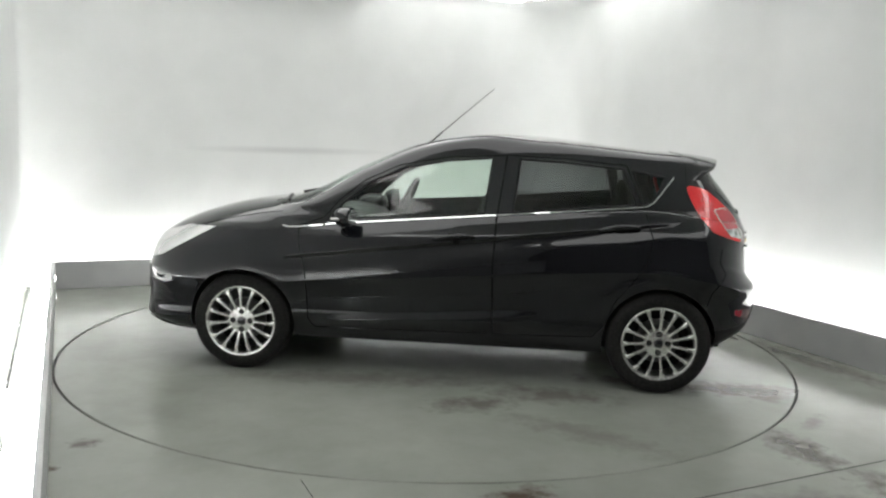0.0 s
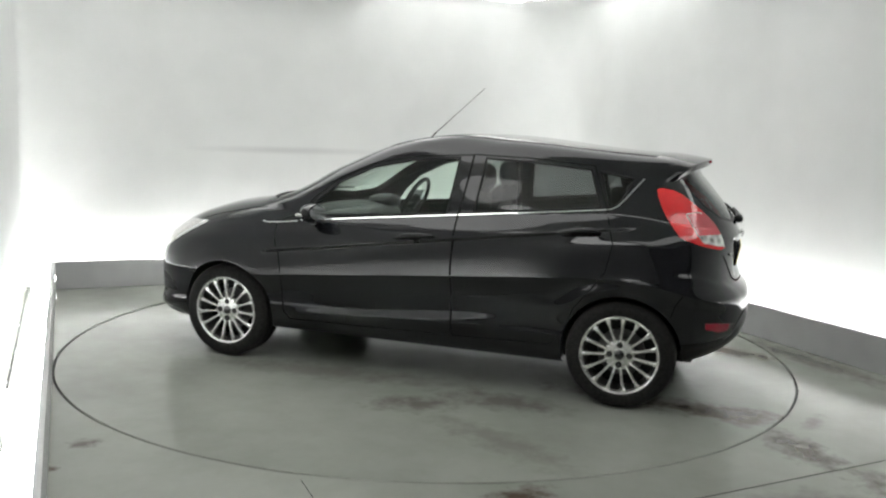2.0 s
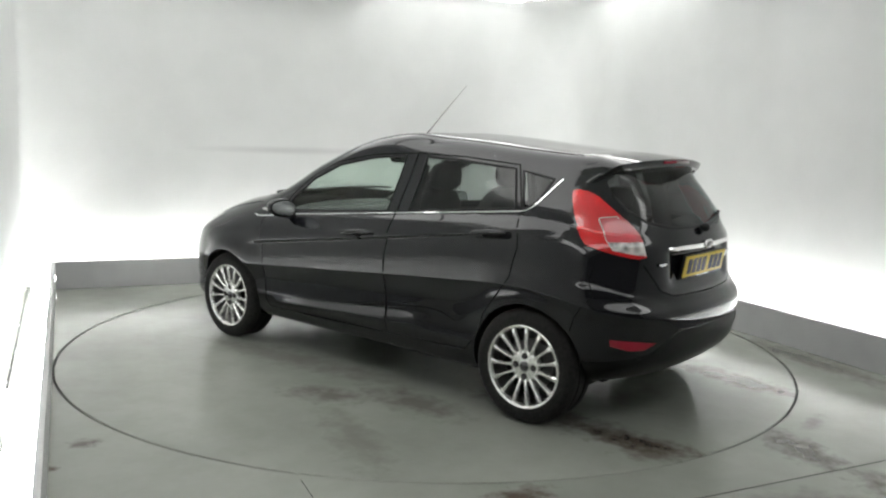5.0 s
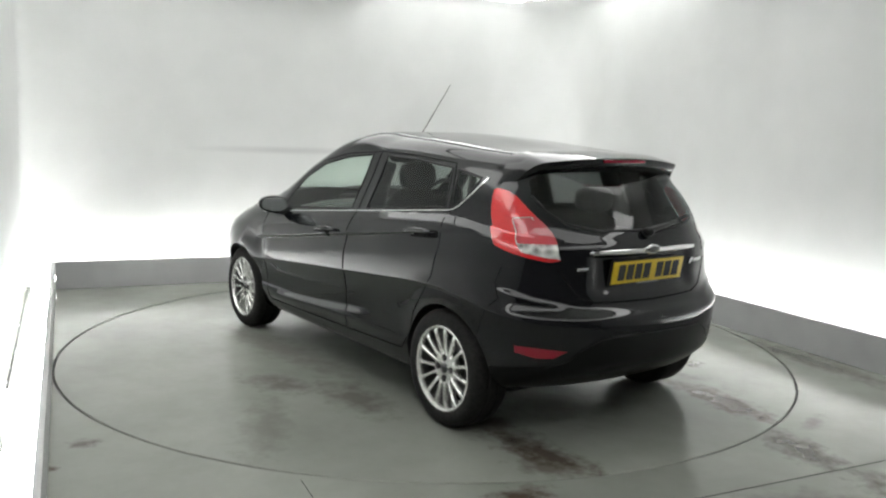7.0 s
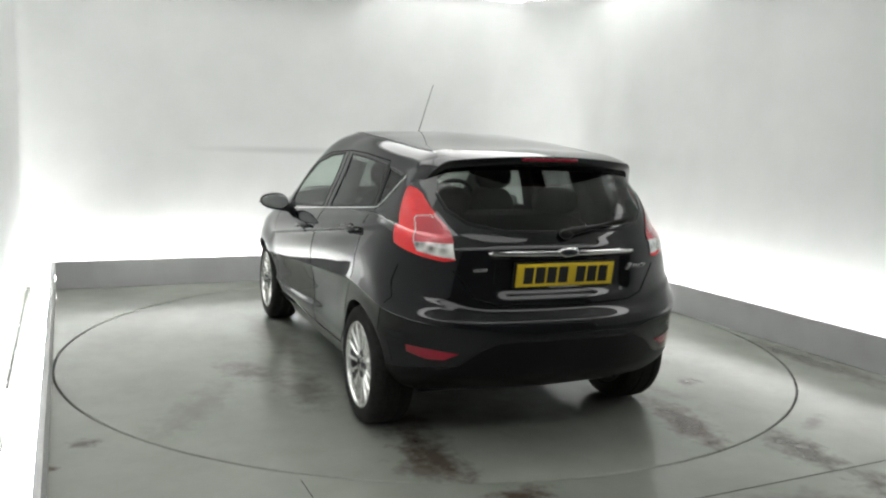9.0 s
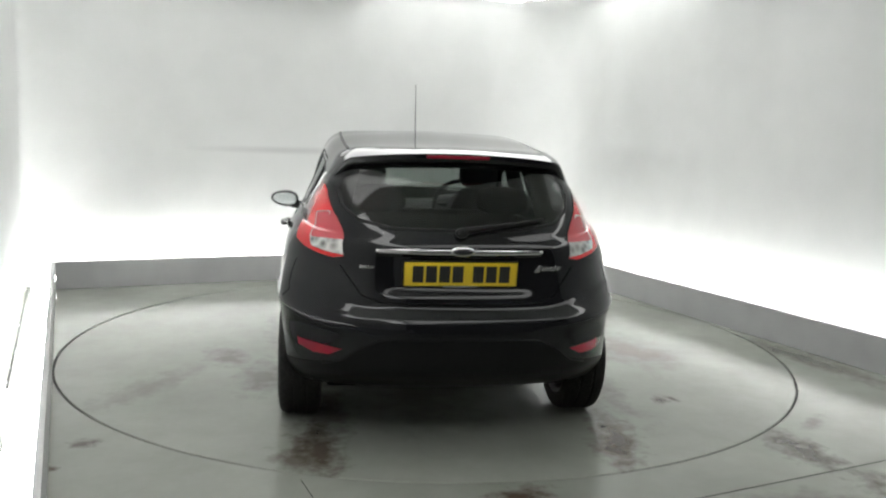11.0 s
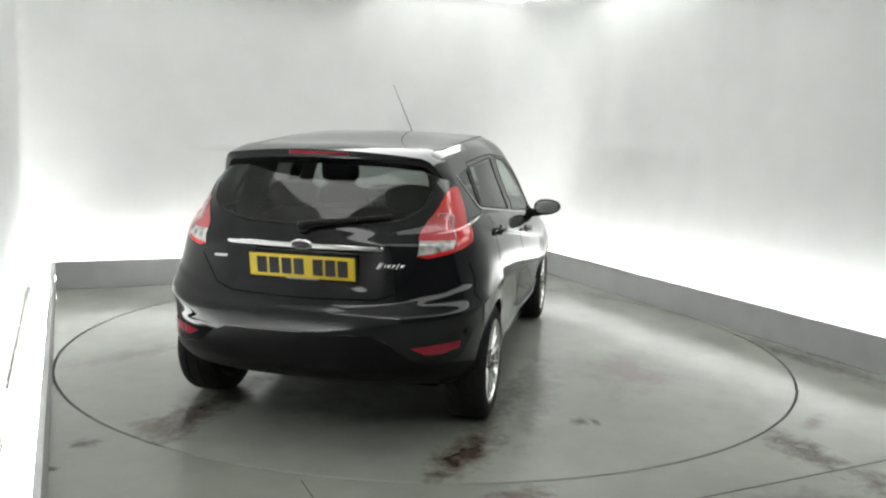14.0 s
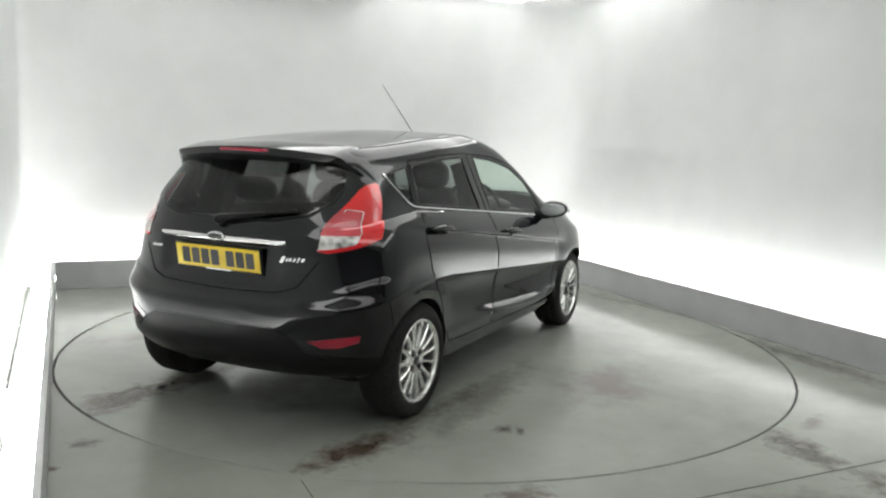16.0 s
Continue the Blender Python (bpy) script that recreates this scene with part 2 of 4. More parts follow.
def build_booth():
    structure("wall_white", rounded_wall(), WALL, "matt white booth wall with rounded corners", "wall", True)
    # front wall is added and unseen; dark to keep the car's reflections dark
    structure("wall_unseen_front", box(U0 - GAP - 0.1, U1 + GAP + 0.1, V0 - 0.1, V0, 0, CEIL), UNSEEN_FRONT, "added dark grey wall closing the unseen front of the booth", "wall")
    structure("ceiling", box(U0 - GAP - 0.1, U1 + GAP + 0.1, V0 - 0.1, V1 + GAP + 0.1, CEIL + 0.002, CEIL + 0.1), CEILING, "white painted booth ceiling", "ceiling")
    # floor round the turntable: one sheet with a round opening
    bm = bmesh.new()
    n = 128
    hole = DISC + 0.012
    ring, out = [], []
    x0, x1, y0, y1 = U0 - GAP - 0.05, U1 + GAP + 0.05, V0 - 0.05, V1 + GAP + 0.05
    for i in range(n):
        a = 2 * math.pi * i / n
        c, s = math.cos(a), math.sin(a)
        k = min((x1 if c > 0 else x0) / c if abs(c) > 1e-6 else 1e9, (y1 if s > 0 else y0) / s if abs(s) > 1e-6 else 1e9)
        ring.append(bm.verts.new((hole * c, hole * s, 0)))
        out.append(bm.verts.new((k * c, k * s, 0)))
    low = [bm.verts.new((v.co.x, v.co.y, -0.08)) for v in ring]
    for i in range(n):
        j = (i + 1) % n
        bm.faces.new((ring[i], out[i], out[j], ring[j]))
        bm.faces.new((low[i], ring[i], ring[j], low[j]))
    for cx, cy in ((x0, y0), (x1, y0), (x1, y1), (x0, y1)):
        near = sorted(out, key=lambda v: (v.co.x - cx) ** 2 + (v.co.y - cy) ** 2)[:1]
        near[0].co = (cx, cy, 0)
    bmesh.ops.recalc_face_normals(bm, faces=bm.faces)
    structure("floor", bm, FLOOR, "grey-green glossy painted concrete floor with stains", "floor")
    structure("floor_pit", box(-DISC - 0.1, DISC + 0.1, -DISC - 0.1, DISC + 0.1, -0.12, -0.081), GROOVE, "dark pit under the turntable", "floor")
    # kerbs and the light troughs behind them
    t = 0.03
    for name, x0, x1, y0, y1 in (("kerb_left", U0 - t, U0, V0, V1 + t), ("kerb_far", U0 + 0.002, U1 - 0.002, V1, V1 + t), ("kerb_right", U1, U1 + t, V0, V1 + t)):
        structure(name, box(x0, x1, y0, y1, 0, KERB, 0.004), KERB_PAINT, "low grey painted kerb board hiding floor lights", "kerb")
    for x0, x1, y0, y1 in ((U0 - 0.165, U0 - t - 0.012, LIT, V1 + t), (U0 - 0.02, U1 + 0.02, V1 + t + 0.012, V1 + 0.165), (U1 + t + 0.012, U1 + 0.165, LIT, V1 + t)):
        strip = tagged(part("trough_light", box(x0 - 0.006, x1 + 0.006, y0, y1, 0.0, 0.07, 0.004), WALL, None, "", ROOM_M), "white glowing light strip behind the kerb", "light strip", "trough lights")
        part("diffuser", box(x0, x1, y0 + 0.004, y1 - 0.004, 0.0705, 0.1, 0.004), TROUGH, strip)
    for x0, x1, y0, y1 in ((-0.3, U1 - 0.01, -2.752, -2.748), (-1.4715, -1.4685, -2.6, -2.0)):
        structure("floor_joint", box(x0, x1, y0, y1, -0.002, 0.0012), GROOVE, "thin dark joint in the painted floor", "joint")
    strip = structure("wall_edge_strip", box(U0 - 0.175, U0 - 0.166, -1.05, 1.52, 0.228, 0.237), GROOVE, "thin dark strip along the wall beside the light", "edge strip")
    for v in (-0.95, 0.25, 1.45):
        part("bracket", box(U0 - GAP - 0.01, U0 - 0.1755, v - 0.004, v + 0.004, 0.229, 0.235), WALL, strip, "small white bracket")
    # ceiling lights, then the added fill panels
    for u0, u1, v0, v1 in PANELS:
        p = tagged(part("ceiling_light", box(u0 - 0.03, u1 + 0.03, v0 - 0.03, v1 + 0.03, CEIL - 0.03, CEIL + 0.001, 0.004), WALL, None, "", ROOM_M), "flat white ceiling light with glowing diffuser", "ceiling light", "ceiling lights")
        part("diffuser", box(u0, u1, v0, v1, CEIL - 0.036, CEIL - 0.0305), PANEL, p)
    # wide glowing panels added out of view to brighten walls and floor evenly
    for u0, u1, v0, v1 in FILL_PANELS:
        p = tagged(part("fill_ceiling_panel", box(u0 - 0.02, u1 + 0.02, v0 - 0.02, v1 + 0.02, CEIL - 0.05, CEIL + 0.001, 0.004), WALL, None, "", ROOM_M), "added wide glowing fill panel under the ceiling, out of view", "ceiling light", "soft ceiling lights")
        part("diffuser", box(u0, u1, v0, v1, CEIL - 0.056, CEIL - 0.0505), FILL, p)
    # unseen side panels added as extra fill for the dimmer middle ones
    for u0, u1, v0, v1 in SIDE_FILLS:
        p = tagged(part("side_fill_panel", box(u0 - 0.02, u1 + 0.02, v0 - 0.02, v1 + 0.02, CEIL - 0.05, CEIL + 0.001, 0.004), WALL, None, "", ROOM_M), "added long glowing fill panel beside the side wall, out of view", "ceiling light", "cove lights")
        part("diffuser", box(u0, u1, v0, v1, CEIL - 0.056, CEIL - 0.0505), SIDE_FILL, p)


PANELS = [(0.5, 2.2, 2.64, 2.76), (2.46, 2.58, 0.4, 2.0)]
FILL_PANELS = [(-2.25, 2.25, 0.3, 2.4), (-2.25, 2.25, -1.9, 0.24), (-2.0, 2.1, -4.9, -4.0)]
SIDE_FILLS = [(-2.58, -2.18, -4.8, -2.2), (2.2, 2.6, -4.8, -2.2)]
RUST = (0.050, 0.031, 0.021)
MUD = (0.045, 0.037, 0.029)
BLUSH = (0.11, 0.078, 0.075)
FLOOR = floor_paint("floor_paint", [(0.87, -2.50, 0.12, 0.27, -13, 0.9, MUD), (0.87, -3.05, 0.13, 0.25, -10, 0.8, MUD), (1.25, -2.25, 0.16, 0.05, 30, 0.4, MUD), (-0.70, -2.48, 0.17, 0.09, 10, 0.9, RUST), (-2.28, -1.27, 0.07, 0.06, 0, 0.7, MUD), (-2.415, -1.52, 0.03, 0.03, 0, 0.9, RUST),
                                    (2.30, -1.30, 0.16, 0.75, 0, 0.55, MUD), (2.2, 0.6, 0.12, 0.9, 0, 0.45, MUD), (1.5, -2.95, 0.6, 0.14, 0, 0.6, MUD), (0.2, -3.0, 0.5, 0.18, 0, 0.5, MUD)])
DISC_PAINT = floor_paint("turntable_paint", [(-1.98, 0.77, 0.36, 0.11, 9, 0.85, RUST), (-2.12, 0.86, 0.16, 0.1, 30, 0.6, RUST), (-2.0, -0.66, 0.36, 0.12, -13, 0.95, RUST), (-0.95, -0.86, 0.75, 0.13, 3, 0.42, MUD), (-1.05, -0.74, 0.32, 0.08, 0, 0.5, MUD), (-1.5, -0.70, 0.3, 0.08, 0, 0.5, MUD),
                                             (-1.39, -1.15, 0.06, 0.045, 0, 0.8, MUD), (-0.36, -1.40, 0.45, 0.25, 0, 0.5, BLUSH), (-1.37, -1.23, 0.07, 0.025, 30, 0.7, MUD), (-0.41, 1.34, 0.26, 0.13, 20, 0.55, MUD),
                                             (-0.85, 1.10, 0.34, 0.15, 0, 0.55, MUD), (-1.5, 0.72, 0.5, 0.12, 0, 0.6, MUD), (0.3, 1.0, 0.8, 0.16, 5, 0.35, MUD), (-1.3, 0.2, 0.5, 0.3, 0, 0.35, MUD), (-1.0, 1.7, 0.5, 0.12, -30, 0.3, MUD)])


def build_turntable():
    bm = lathe([(0.0005, 0.0), (DISC * 0.5, 0.0), (DISC - 0.004, 0.0), (DISC, -0.004), (DISC, -0.06), (0.0005, -0.06)], 160, "Z")
    top = part("turntable", bm, DISC_PAINT)
    # ring added inside the open edge gap; its black repeats the gap's shade
    part("edge_gap_ring", lathe([(DISC + 0.0008, -0.006), (DISC + 0.004, -0.004), (DISC + 0.0095, -0.006), (DISC + 0.0095, -0.03), (DISC + 0.0008, -0.03)], 160, "Z", closed=True), RUBBER, top, "added dark ring in the gap round the edge")
    return tagged(top, "round grey-green painted turntable flush with the floor", "turntable")


# ---------------------------------------------------------------- the car's skin
# rows from the sill up: half width and height at the side, front end and rear end on the centre line
SIDE_Y = (0.70, 0.770, 0.800, 0.815, 0.813, 0.817, 0.834, 0.8420, 0.8398, 0.826, 0.791, 0.752, 0.722, 0.668, 0.620, 0.582, 0.505, 0.0)
SIDE_Z = (0.20, 0.215, 0.290, 0.365, 0.405, 0.520, 0.612, 0.632, 0.740, 0.855, 0.930, 0.985, 1.060, 1.200, 1.340, 1.402, 1.444, 1.474)
FRONT_X = (1.80, 2.05, 2.100, 2.088, 2.082, 2.082, 2.078, 2.074, 2.056, 2.018, 1.875, 1.490, 1.000, 0.610, 0.272, 0.082, -0.13, -0.30)
FRONT_Z = (0.18, 0.222, 0.258, 0.300, 0.350, 0.430, 0.520, 0.570, 0.638, 0.722, 0.830, 0.966, 1.050, 1.240, 1.385, 1.432, 1.464, 1.476)
REAR_X = (-1.62, -1.73, -1.815, -1.878, -1.895, -1.904, -1.901, -1.890, -1.846, -1.832, -1.828, -1.800, -1.735, -1.640, -1.570, -1.530, -1.470, -1.430)
REAR_Z = (0.25, 0.265, 0.310, 0.375, 0.430, 0.530, 0.590, 0.620, 0.680, 0.800, 0.920, 0.990, 1.080, 1.195, 1.275, 1.343, 1.376, 1.393)
ROUND_F = (0.75, 0.78, 0.80, 0.80, 0.80, 0.80, 0.80, 0.80, 0.82, 0.84, 0.88, 0.78, 0.50, 0.37, 0.33, 0.29, 0.26, 0.10)
ROUND_R = (0.45, 0.46, 0.48, 0.50, 0.50, 0.50, 0.50, 0.50, 0.48, 0.48, 0.48, 0.46, 0.42, 0.36, 0.32, 0.30, 0.22, 0.12)
ROWS = len(SIDE_Y)
HUB_F, HUB_R, HUB_Z = 1.2445, -1.2445, 0.297
ARCH = 0.327


def spline(table, v):
    """Smooth interpolation of a table at the row number v (monotone cubic)."""
    i = min(int(v), len(table) - 2)
    t = v - i
    p1, p2 = table[i], table[i + 1]
    d = p2 - p1
    d0 = p1 - table[i - 1] if i > 0 else d
    d1 = table[i + 2] - p2 if i + 2 < len(table) else d
    m1 = 0 if d0 * d <= 0 else 2 * d0 * d / (d0 + d)
    m2 = 0 if d1 * d <= 0 else 2 * d1 * d / (d1 + d)
    return (2 * t ** 3 - 3 * t * t + 1) * p1 + (t ** 3 - 2 * t * t + t) * m1 + (3 * t * t - 2 * t ** 3) * p2 + (t ** 3 - t * t) * m2


def smooth(t):
    t = max(0.0, min(1.0, t))
    return t * t * (3 - 2 * t)


def skin(s, v):
    """A point of the left half of the skin. s: 0 front centre, 1 and 2 the ends of the flat side, 3 rear centre. v: row."""
    w, zs = spline(SIDE_Y, v), spline(SIDE_Z, v)
    xf, zf, xr, zr = spline(FRONT_X, v), spline(FRONT_Z, v), spline(REAR_X, v), spline(REAR_Z, v)
    lf, lr = spline(ROUND_F, v), spline(ROUND_R, v)
    xa, xb = xf - lf, xr + lr
    up = smooth((v - 10.5) / 3)
    pillar = smooth((v - 11.2) / 1.2)
    nf, mf = 2.45 + 1.25 * pillar, 2.3 + 2.25 * pillar
    flat = smooth((v - 13.3) / 1.7)
    nr, mr = 2.5 + 0.7 * up + 1.6 * flat, 2.4 + 1.2 * up + 1.4 * flat
    if s < 1:
        a = s * math.pi / 2
        x, y = xa + lf * math.cos(a) ** (2 / nf), w * math.sin(a) ** (2 / mf)
    elif s < 2:
        x, y = xa + (xb - xa) * (s - 1), w
    else:
        a = (3 - s) * math.pi / 2
        x, y = xb - lr * max(0.0, math.cos(a)) ** (2 / nr), w * max(0.0, math.sin(a)) ** (2 / mr)
    # side lines climb towards the tail, then meet the heights at both ends
    lean = smooth((v - 3.2) / 2.5) * (1 - smooth((v - 11.5) / 2.5))
    z = zs - 0.075 * lean * max(-1.5, min(1.1, x))
    kf = smooth((x - (xf - lf * 1.35)) / (lf * 1.3)) if v < 11 else smooth((x - (xf - lf * 1.6)) / (lf * 1.6))
    kr = smooth(((xr + lr * 1.6) - x) / (lr * 1.6)) if v < 11 else smooth((-0.35 - x) / (-0.35 - xr))
    z += (zf - z) * kf
    z += (zr - z) * kr
    # the cabin draws in towards the tail
    y *= 1 - (0.035 + 0.03 * smooth((v - 9) / 4)) * smooth((-0.6 - x) / 1.05) * smooth((v - 6.5) / 3)
    # wheel arches swell out of the side, with a soft hollow round them
    for hub in (HUB_F, HUB_R):
        r = math.hypot(x - hub, z - HUB_Z)
        if v < 10.2 and 0.4 < s < 2.75:
            fade = smooth((y - 0.55) / 0.2) * smooth((z - 0.42) / 0.24) * (1 - 0.85 * smooth((abs(x) - abs(hub) - 0.10) / 0.22))
            y += fade * (0.020 * (1 - smooth((r - 0.335) / 0.125)) - 0.003 * math.exp(-((r - 0.485) / 0.06) ** 2))
    # bumper: a shelf under the tailgate that climbs to the flanks
    if s > 1.9 and v < 9.5:
        ay = abs(y)
        out = Vector((-1.0, 0.9 * smooth((ay - 0.45) / 0.3))).normalized()
        d = 0.672 + 0.045 * smooth((ay - 0.42) / 0.2) + 0.05 * smooth((ay - 0.6) / 0.2) - z
        k = 0.008 * smooth((ay - 0.38) / 0.16) * smooth((-1.42 - x) / 0.14) * smooth((d + 0.012) / 0.04) * (1 - smooth((d - 0.03) / 0.17))
        x, y = x + out.x * k, y + out.y * k
    # swage line that climbs through the door handles, with a shelf below it
    if 0.6 < s < 2.4 and 5 < v < 11:
        d = z - (0.826 - 0.128 * x)
        fade = smooth((0.99 - x) / 0.06) * smooth((x + 1.5) / 0.5)
        y -= fade * 0.012 * smooth((0.008 - d) / 0.016) * (1 - smooth((-d - 0.01) / 0.10))
    # raised line low on the doors
    if 0.6 < s < 2.4 and 2 < v < 6:
        d = z - (0.376 - 0.082 * x)
        y += 0.009 * smooth((0.87 - x) / 0.2) * smooth((x + 0.65) / 0.4) * (1 - smooth(d / 0.045)) * smooth((d + 0.07) / 0.05)
    # hollow for the number plate
    if s > 2.3 and 7 < v < 12:
        x += 0.024 * smooth((0.40 - abs(y)) / 0.09) * smooth((z - 0.70) / 0.07) * smooth((0.918 - z) / 0.012)
    return Vector((x, y, z))


def skin_bm():
    """The left half as a fine grid; a layer keeps the smooth normals."""
    vs = []
    for k in range(ROWS - 1):
        n = 12 if k in (3, 4, 7, 8, 9) else 7 if k in (5, 10, 11, 12, 13) else 5
        vs += [k + i / n for i in range(n)]
    vs.append(ROWS - 1.0)
    ss = [i / 26 for i in range(26)] + [1 + i / 70 for i in range(70)] + [2 + i / 44 for i in range(45)]
    bm = bmesh.new()
    keep = bm.verts.layers.float_vector.new("soft")
    grid = [[bm.verts.new(skin(s, v)) for s in ss] for v in vs]
    for r0, r1 in zip(grid, grid[1:]):
        for i in range(len(ss) - 1):
            bm.faces.new((r0[i], r0[i + 1], r1[i + 1], r1[i]))
    bmesh.ops.remove_doubles(bm, verts=bm.verts, dist=1e-5)
    bmesh.ops.recalc_face_normals(bm, faces=bm.faces)
    probe = max(bm.faces, key=lambda f: f.calc_center_median().y)
    if probe.normal.y < 0:
        bmesh.ops.reverse_faces(bm, faces=bm.faces[:])
    bm.normal_update()
    for v in bm.verts:
        n = v.normal.copy()
        if abs(v.co.y) < 1e-5:
            n.y = 0
            n.normalize()
        v[keep] = n
    return bm


def inside(poly, a, b):
    hit = False
    for (x0, y0), (x1, y1) in zip(poly, poly[1:] + poly[:1]):
        if (y0 > b) != (y1 > b) and a < (x1 - x0) * (b - y0) / (y1 - y0) + x0:
            hit = not hit
    return hit


def cut(bm, poly, axis, test):
    """Cut the faces in reach along a polygon seen along an axis (y: in x and z, x: in y and z). Faces must pass test(centre)."""
    i = 0 if axis == "y" else 1
    lo = (min(p[0] for p in poly) - 0.03, min(p[1] for p in poly) - 0.03)
    hi = (max(p[0] for p in poly) + 0.03, max(p[1] for p in poly) + 0.03)
    for (a0, b0), (a1, b1) in zip(poly, poly[1:] + poly[:1]):
        la, ha, lb, hb = min(a0, a1) - 0.03, max(a0, a1) + 0.03, min(b0, b1) - 0.03, max(b0, b1) + 0.03
        faces = []
        for f in bm.faces:
            c = f.calc_center_median()
            if la < c[i] < ha and lb < c.z < hb and test(c):
                faces.append(f)
        co, no = [0.0, 0.0, b0], [0.0, 0.0, a1 - a0]
        co[i], no[i] = a0, -(b1 - b0)
        geom = faces + list({e for f in faces for e in f.edges}) + list({v for f in faces for v in f.verts})
        bmesh.ops.bisect_plane(bm, geom=geom, plane_co=co, plane_no=no, dist=1e-5)


def arc(cx, cz, r, a0, a1, n):
    return [(cx + r * math.cos(radians(a0 + (a1 - a0) * i / n)), cz + r * math.sin(radians(a0 + (a1 - a0) * i / n))) for i in range(n + 1)]


def rounded(poly, times=2):
    """Corners cut off, to make a polygon a soft outline."""
    for _ in range(times):
        poly = [(p[0] * (1 - t) + q[0] * t, p[1] * (1 - t) + q[1] * t) for p, q in zip(poly, poly[1:] + poly[:1]) for t in (0.22, 0.78)]
    return poly


def on_side(c):
    return c.y > 0.45


def at_tail(c):
    return c.x < -1.3


def at_nose(c):
    return c.x > 1.1


def belt(x):
    """Height of the chrome line under the side windows."""
    return 0.972 - 0.092 * x


FRONT_GLASS = [(0.72, 0.937), (0.64, 1.035), (0.50, 1.155), (0.29, 1.252), (0.02, 1.306), (-0.24, 1.328), (-0.205, belt(-0.2) + 0.012)]
REAR_GLASS = [(-0.37, belt(-0.37) + 0.012), (-0.40, 1.328), (-0.66, 1.318), (-1.01, 1.288), (-1.085, belt(-1.085) + 0.014)]
QUARTER_GLASS = [(-1.125, 1.092), (-1.06, 1.279), (-1.25, 1.247), (-1.20, 1.135), (-1.165, 1.095)]
FRONT_DOOR = [(0.90, 0.890), (0.885, 0.78), (0.845, 0.62), (0.83, 0.33), (0.79, 0.285), (-0.25, 0.30), (-0.275, 0.34), (-0.265, 0.70), (-0.275, 0.98), (-0.32, 1.345), (0.02, 1.325), (0.31, 1.270), (0.52, 1.172), (0.67, 1.047), (0.75, 0.945)]
REAR_DOOR = [(-0.28, 0.30), (-0.86, 0.315), (-0.93, 0.40), (-0.98, 0.53), (-1.07, 0.645), (-1.145, 0.75), (-1.175, 0.90), (-1.125, 1.07), (-1.025, 1.31), (-0.66, 1.338), (-0.325, 1.347), (-0.28, 0.98), (-0.27, 0.70), (-0.28, 0.34)]
TAIL_LAMP = [(-1.368, 1.208), (-1.385, 1.145), (-1.44, 1.04), (-1.508, 0.960), (-1.516, 0.948), (-1.63, 0.907), (-1.745, 0.874), (-1.725, 0.95), (-1.67, 1.035), (-1.58, 1.115), (-1.48, 1.19)]
TAIL_LAMP = rounded(TAIL_LAMP, 1)
TAIL_CLEAR = [(-1.632, 0.926), (-1.752, 0.893), (-1.745, 0.95), (-1.70, 1.03), (-1.625, 1.086), (-1.60, 1.082), (-1.54, 1.073), (-1.535, 1.066), (-1.592, 0.975)]
TAIL_SPLIT = 0.962
HEAD_LAMP = [(2.03, 0.60), (1.99, 0.70), (1.86, 0.79), (1.66, 0.845), (1.44, 0.855), (1.60, 0.765), (1.80, 0.66)]
GRILLE = [(0.0, 0.24), (0.62, 0.26), (0.55, 0.46), (0.42, 0.53), (0.0, 0.53)]
FOG = [(1.90, 0.36), (1.93, 0.50), (1.76, 0.47), (1.66, 0.38)]
BACK_GLASS = [(-0.01, 1.018), (0.30, 1.022), (0.46, 1.052), (0.535, 1.11), (0.555, 1.18), (0.53, 1.25), (0.47, 1.285), (-0.01, 1.295)]
HATCH = [(-0.01, 0.682), (0.36, 0.690), (0.45, 0.72), (0.53, 0.85), (0.562, 0.87), (0.562, 1.08), (0.585, 1.20), (0.57, 1.29), (0.50, 1.345), (-0.01, 1.36)]
BUMPER_TOP = [(-0.01, 0.676), (0.40, 0.684), (0.60, 0.70), (0.95, 0.715), (0.95, 0.15), (-0.01, 0.15)]
VALANCE = [(-0.01, 0.535), (0.36, 0.53), (0.45, 0.49), (0.53, 0.425), (0.95, 0.36), (0.95, 0.15), (-0.01, 0.15)]
REFLECTOR = [(0.53, 0.478), (0.665, 0.496), (0.735, 0.503), (0.73, 0.47), (0.66, 0.446), (0.59, 0.446)]
WINDSCREEN = [(-0.01, 1.055), (0.62, 1.00), (0.665, 1.03), (0.56, 1.30), (0.50, 1.375), (-0.01, 1.425)]


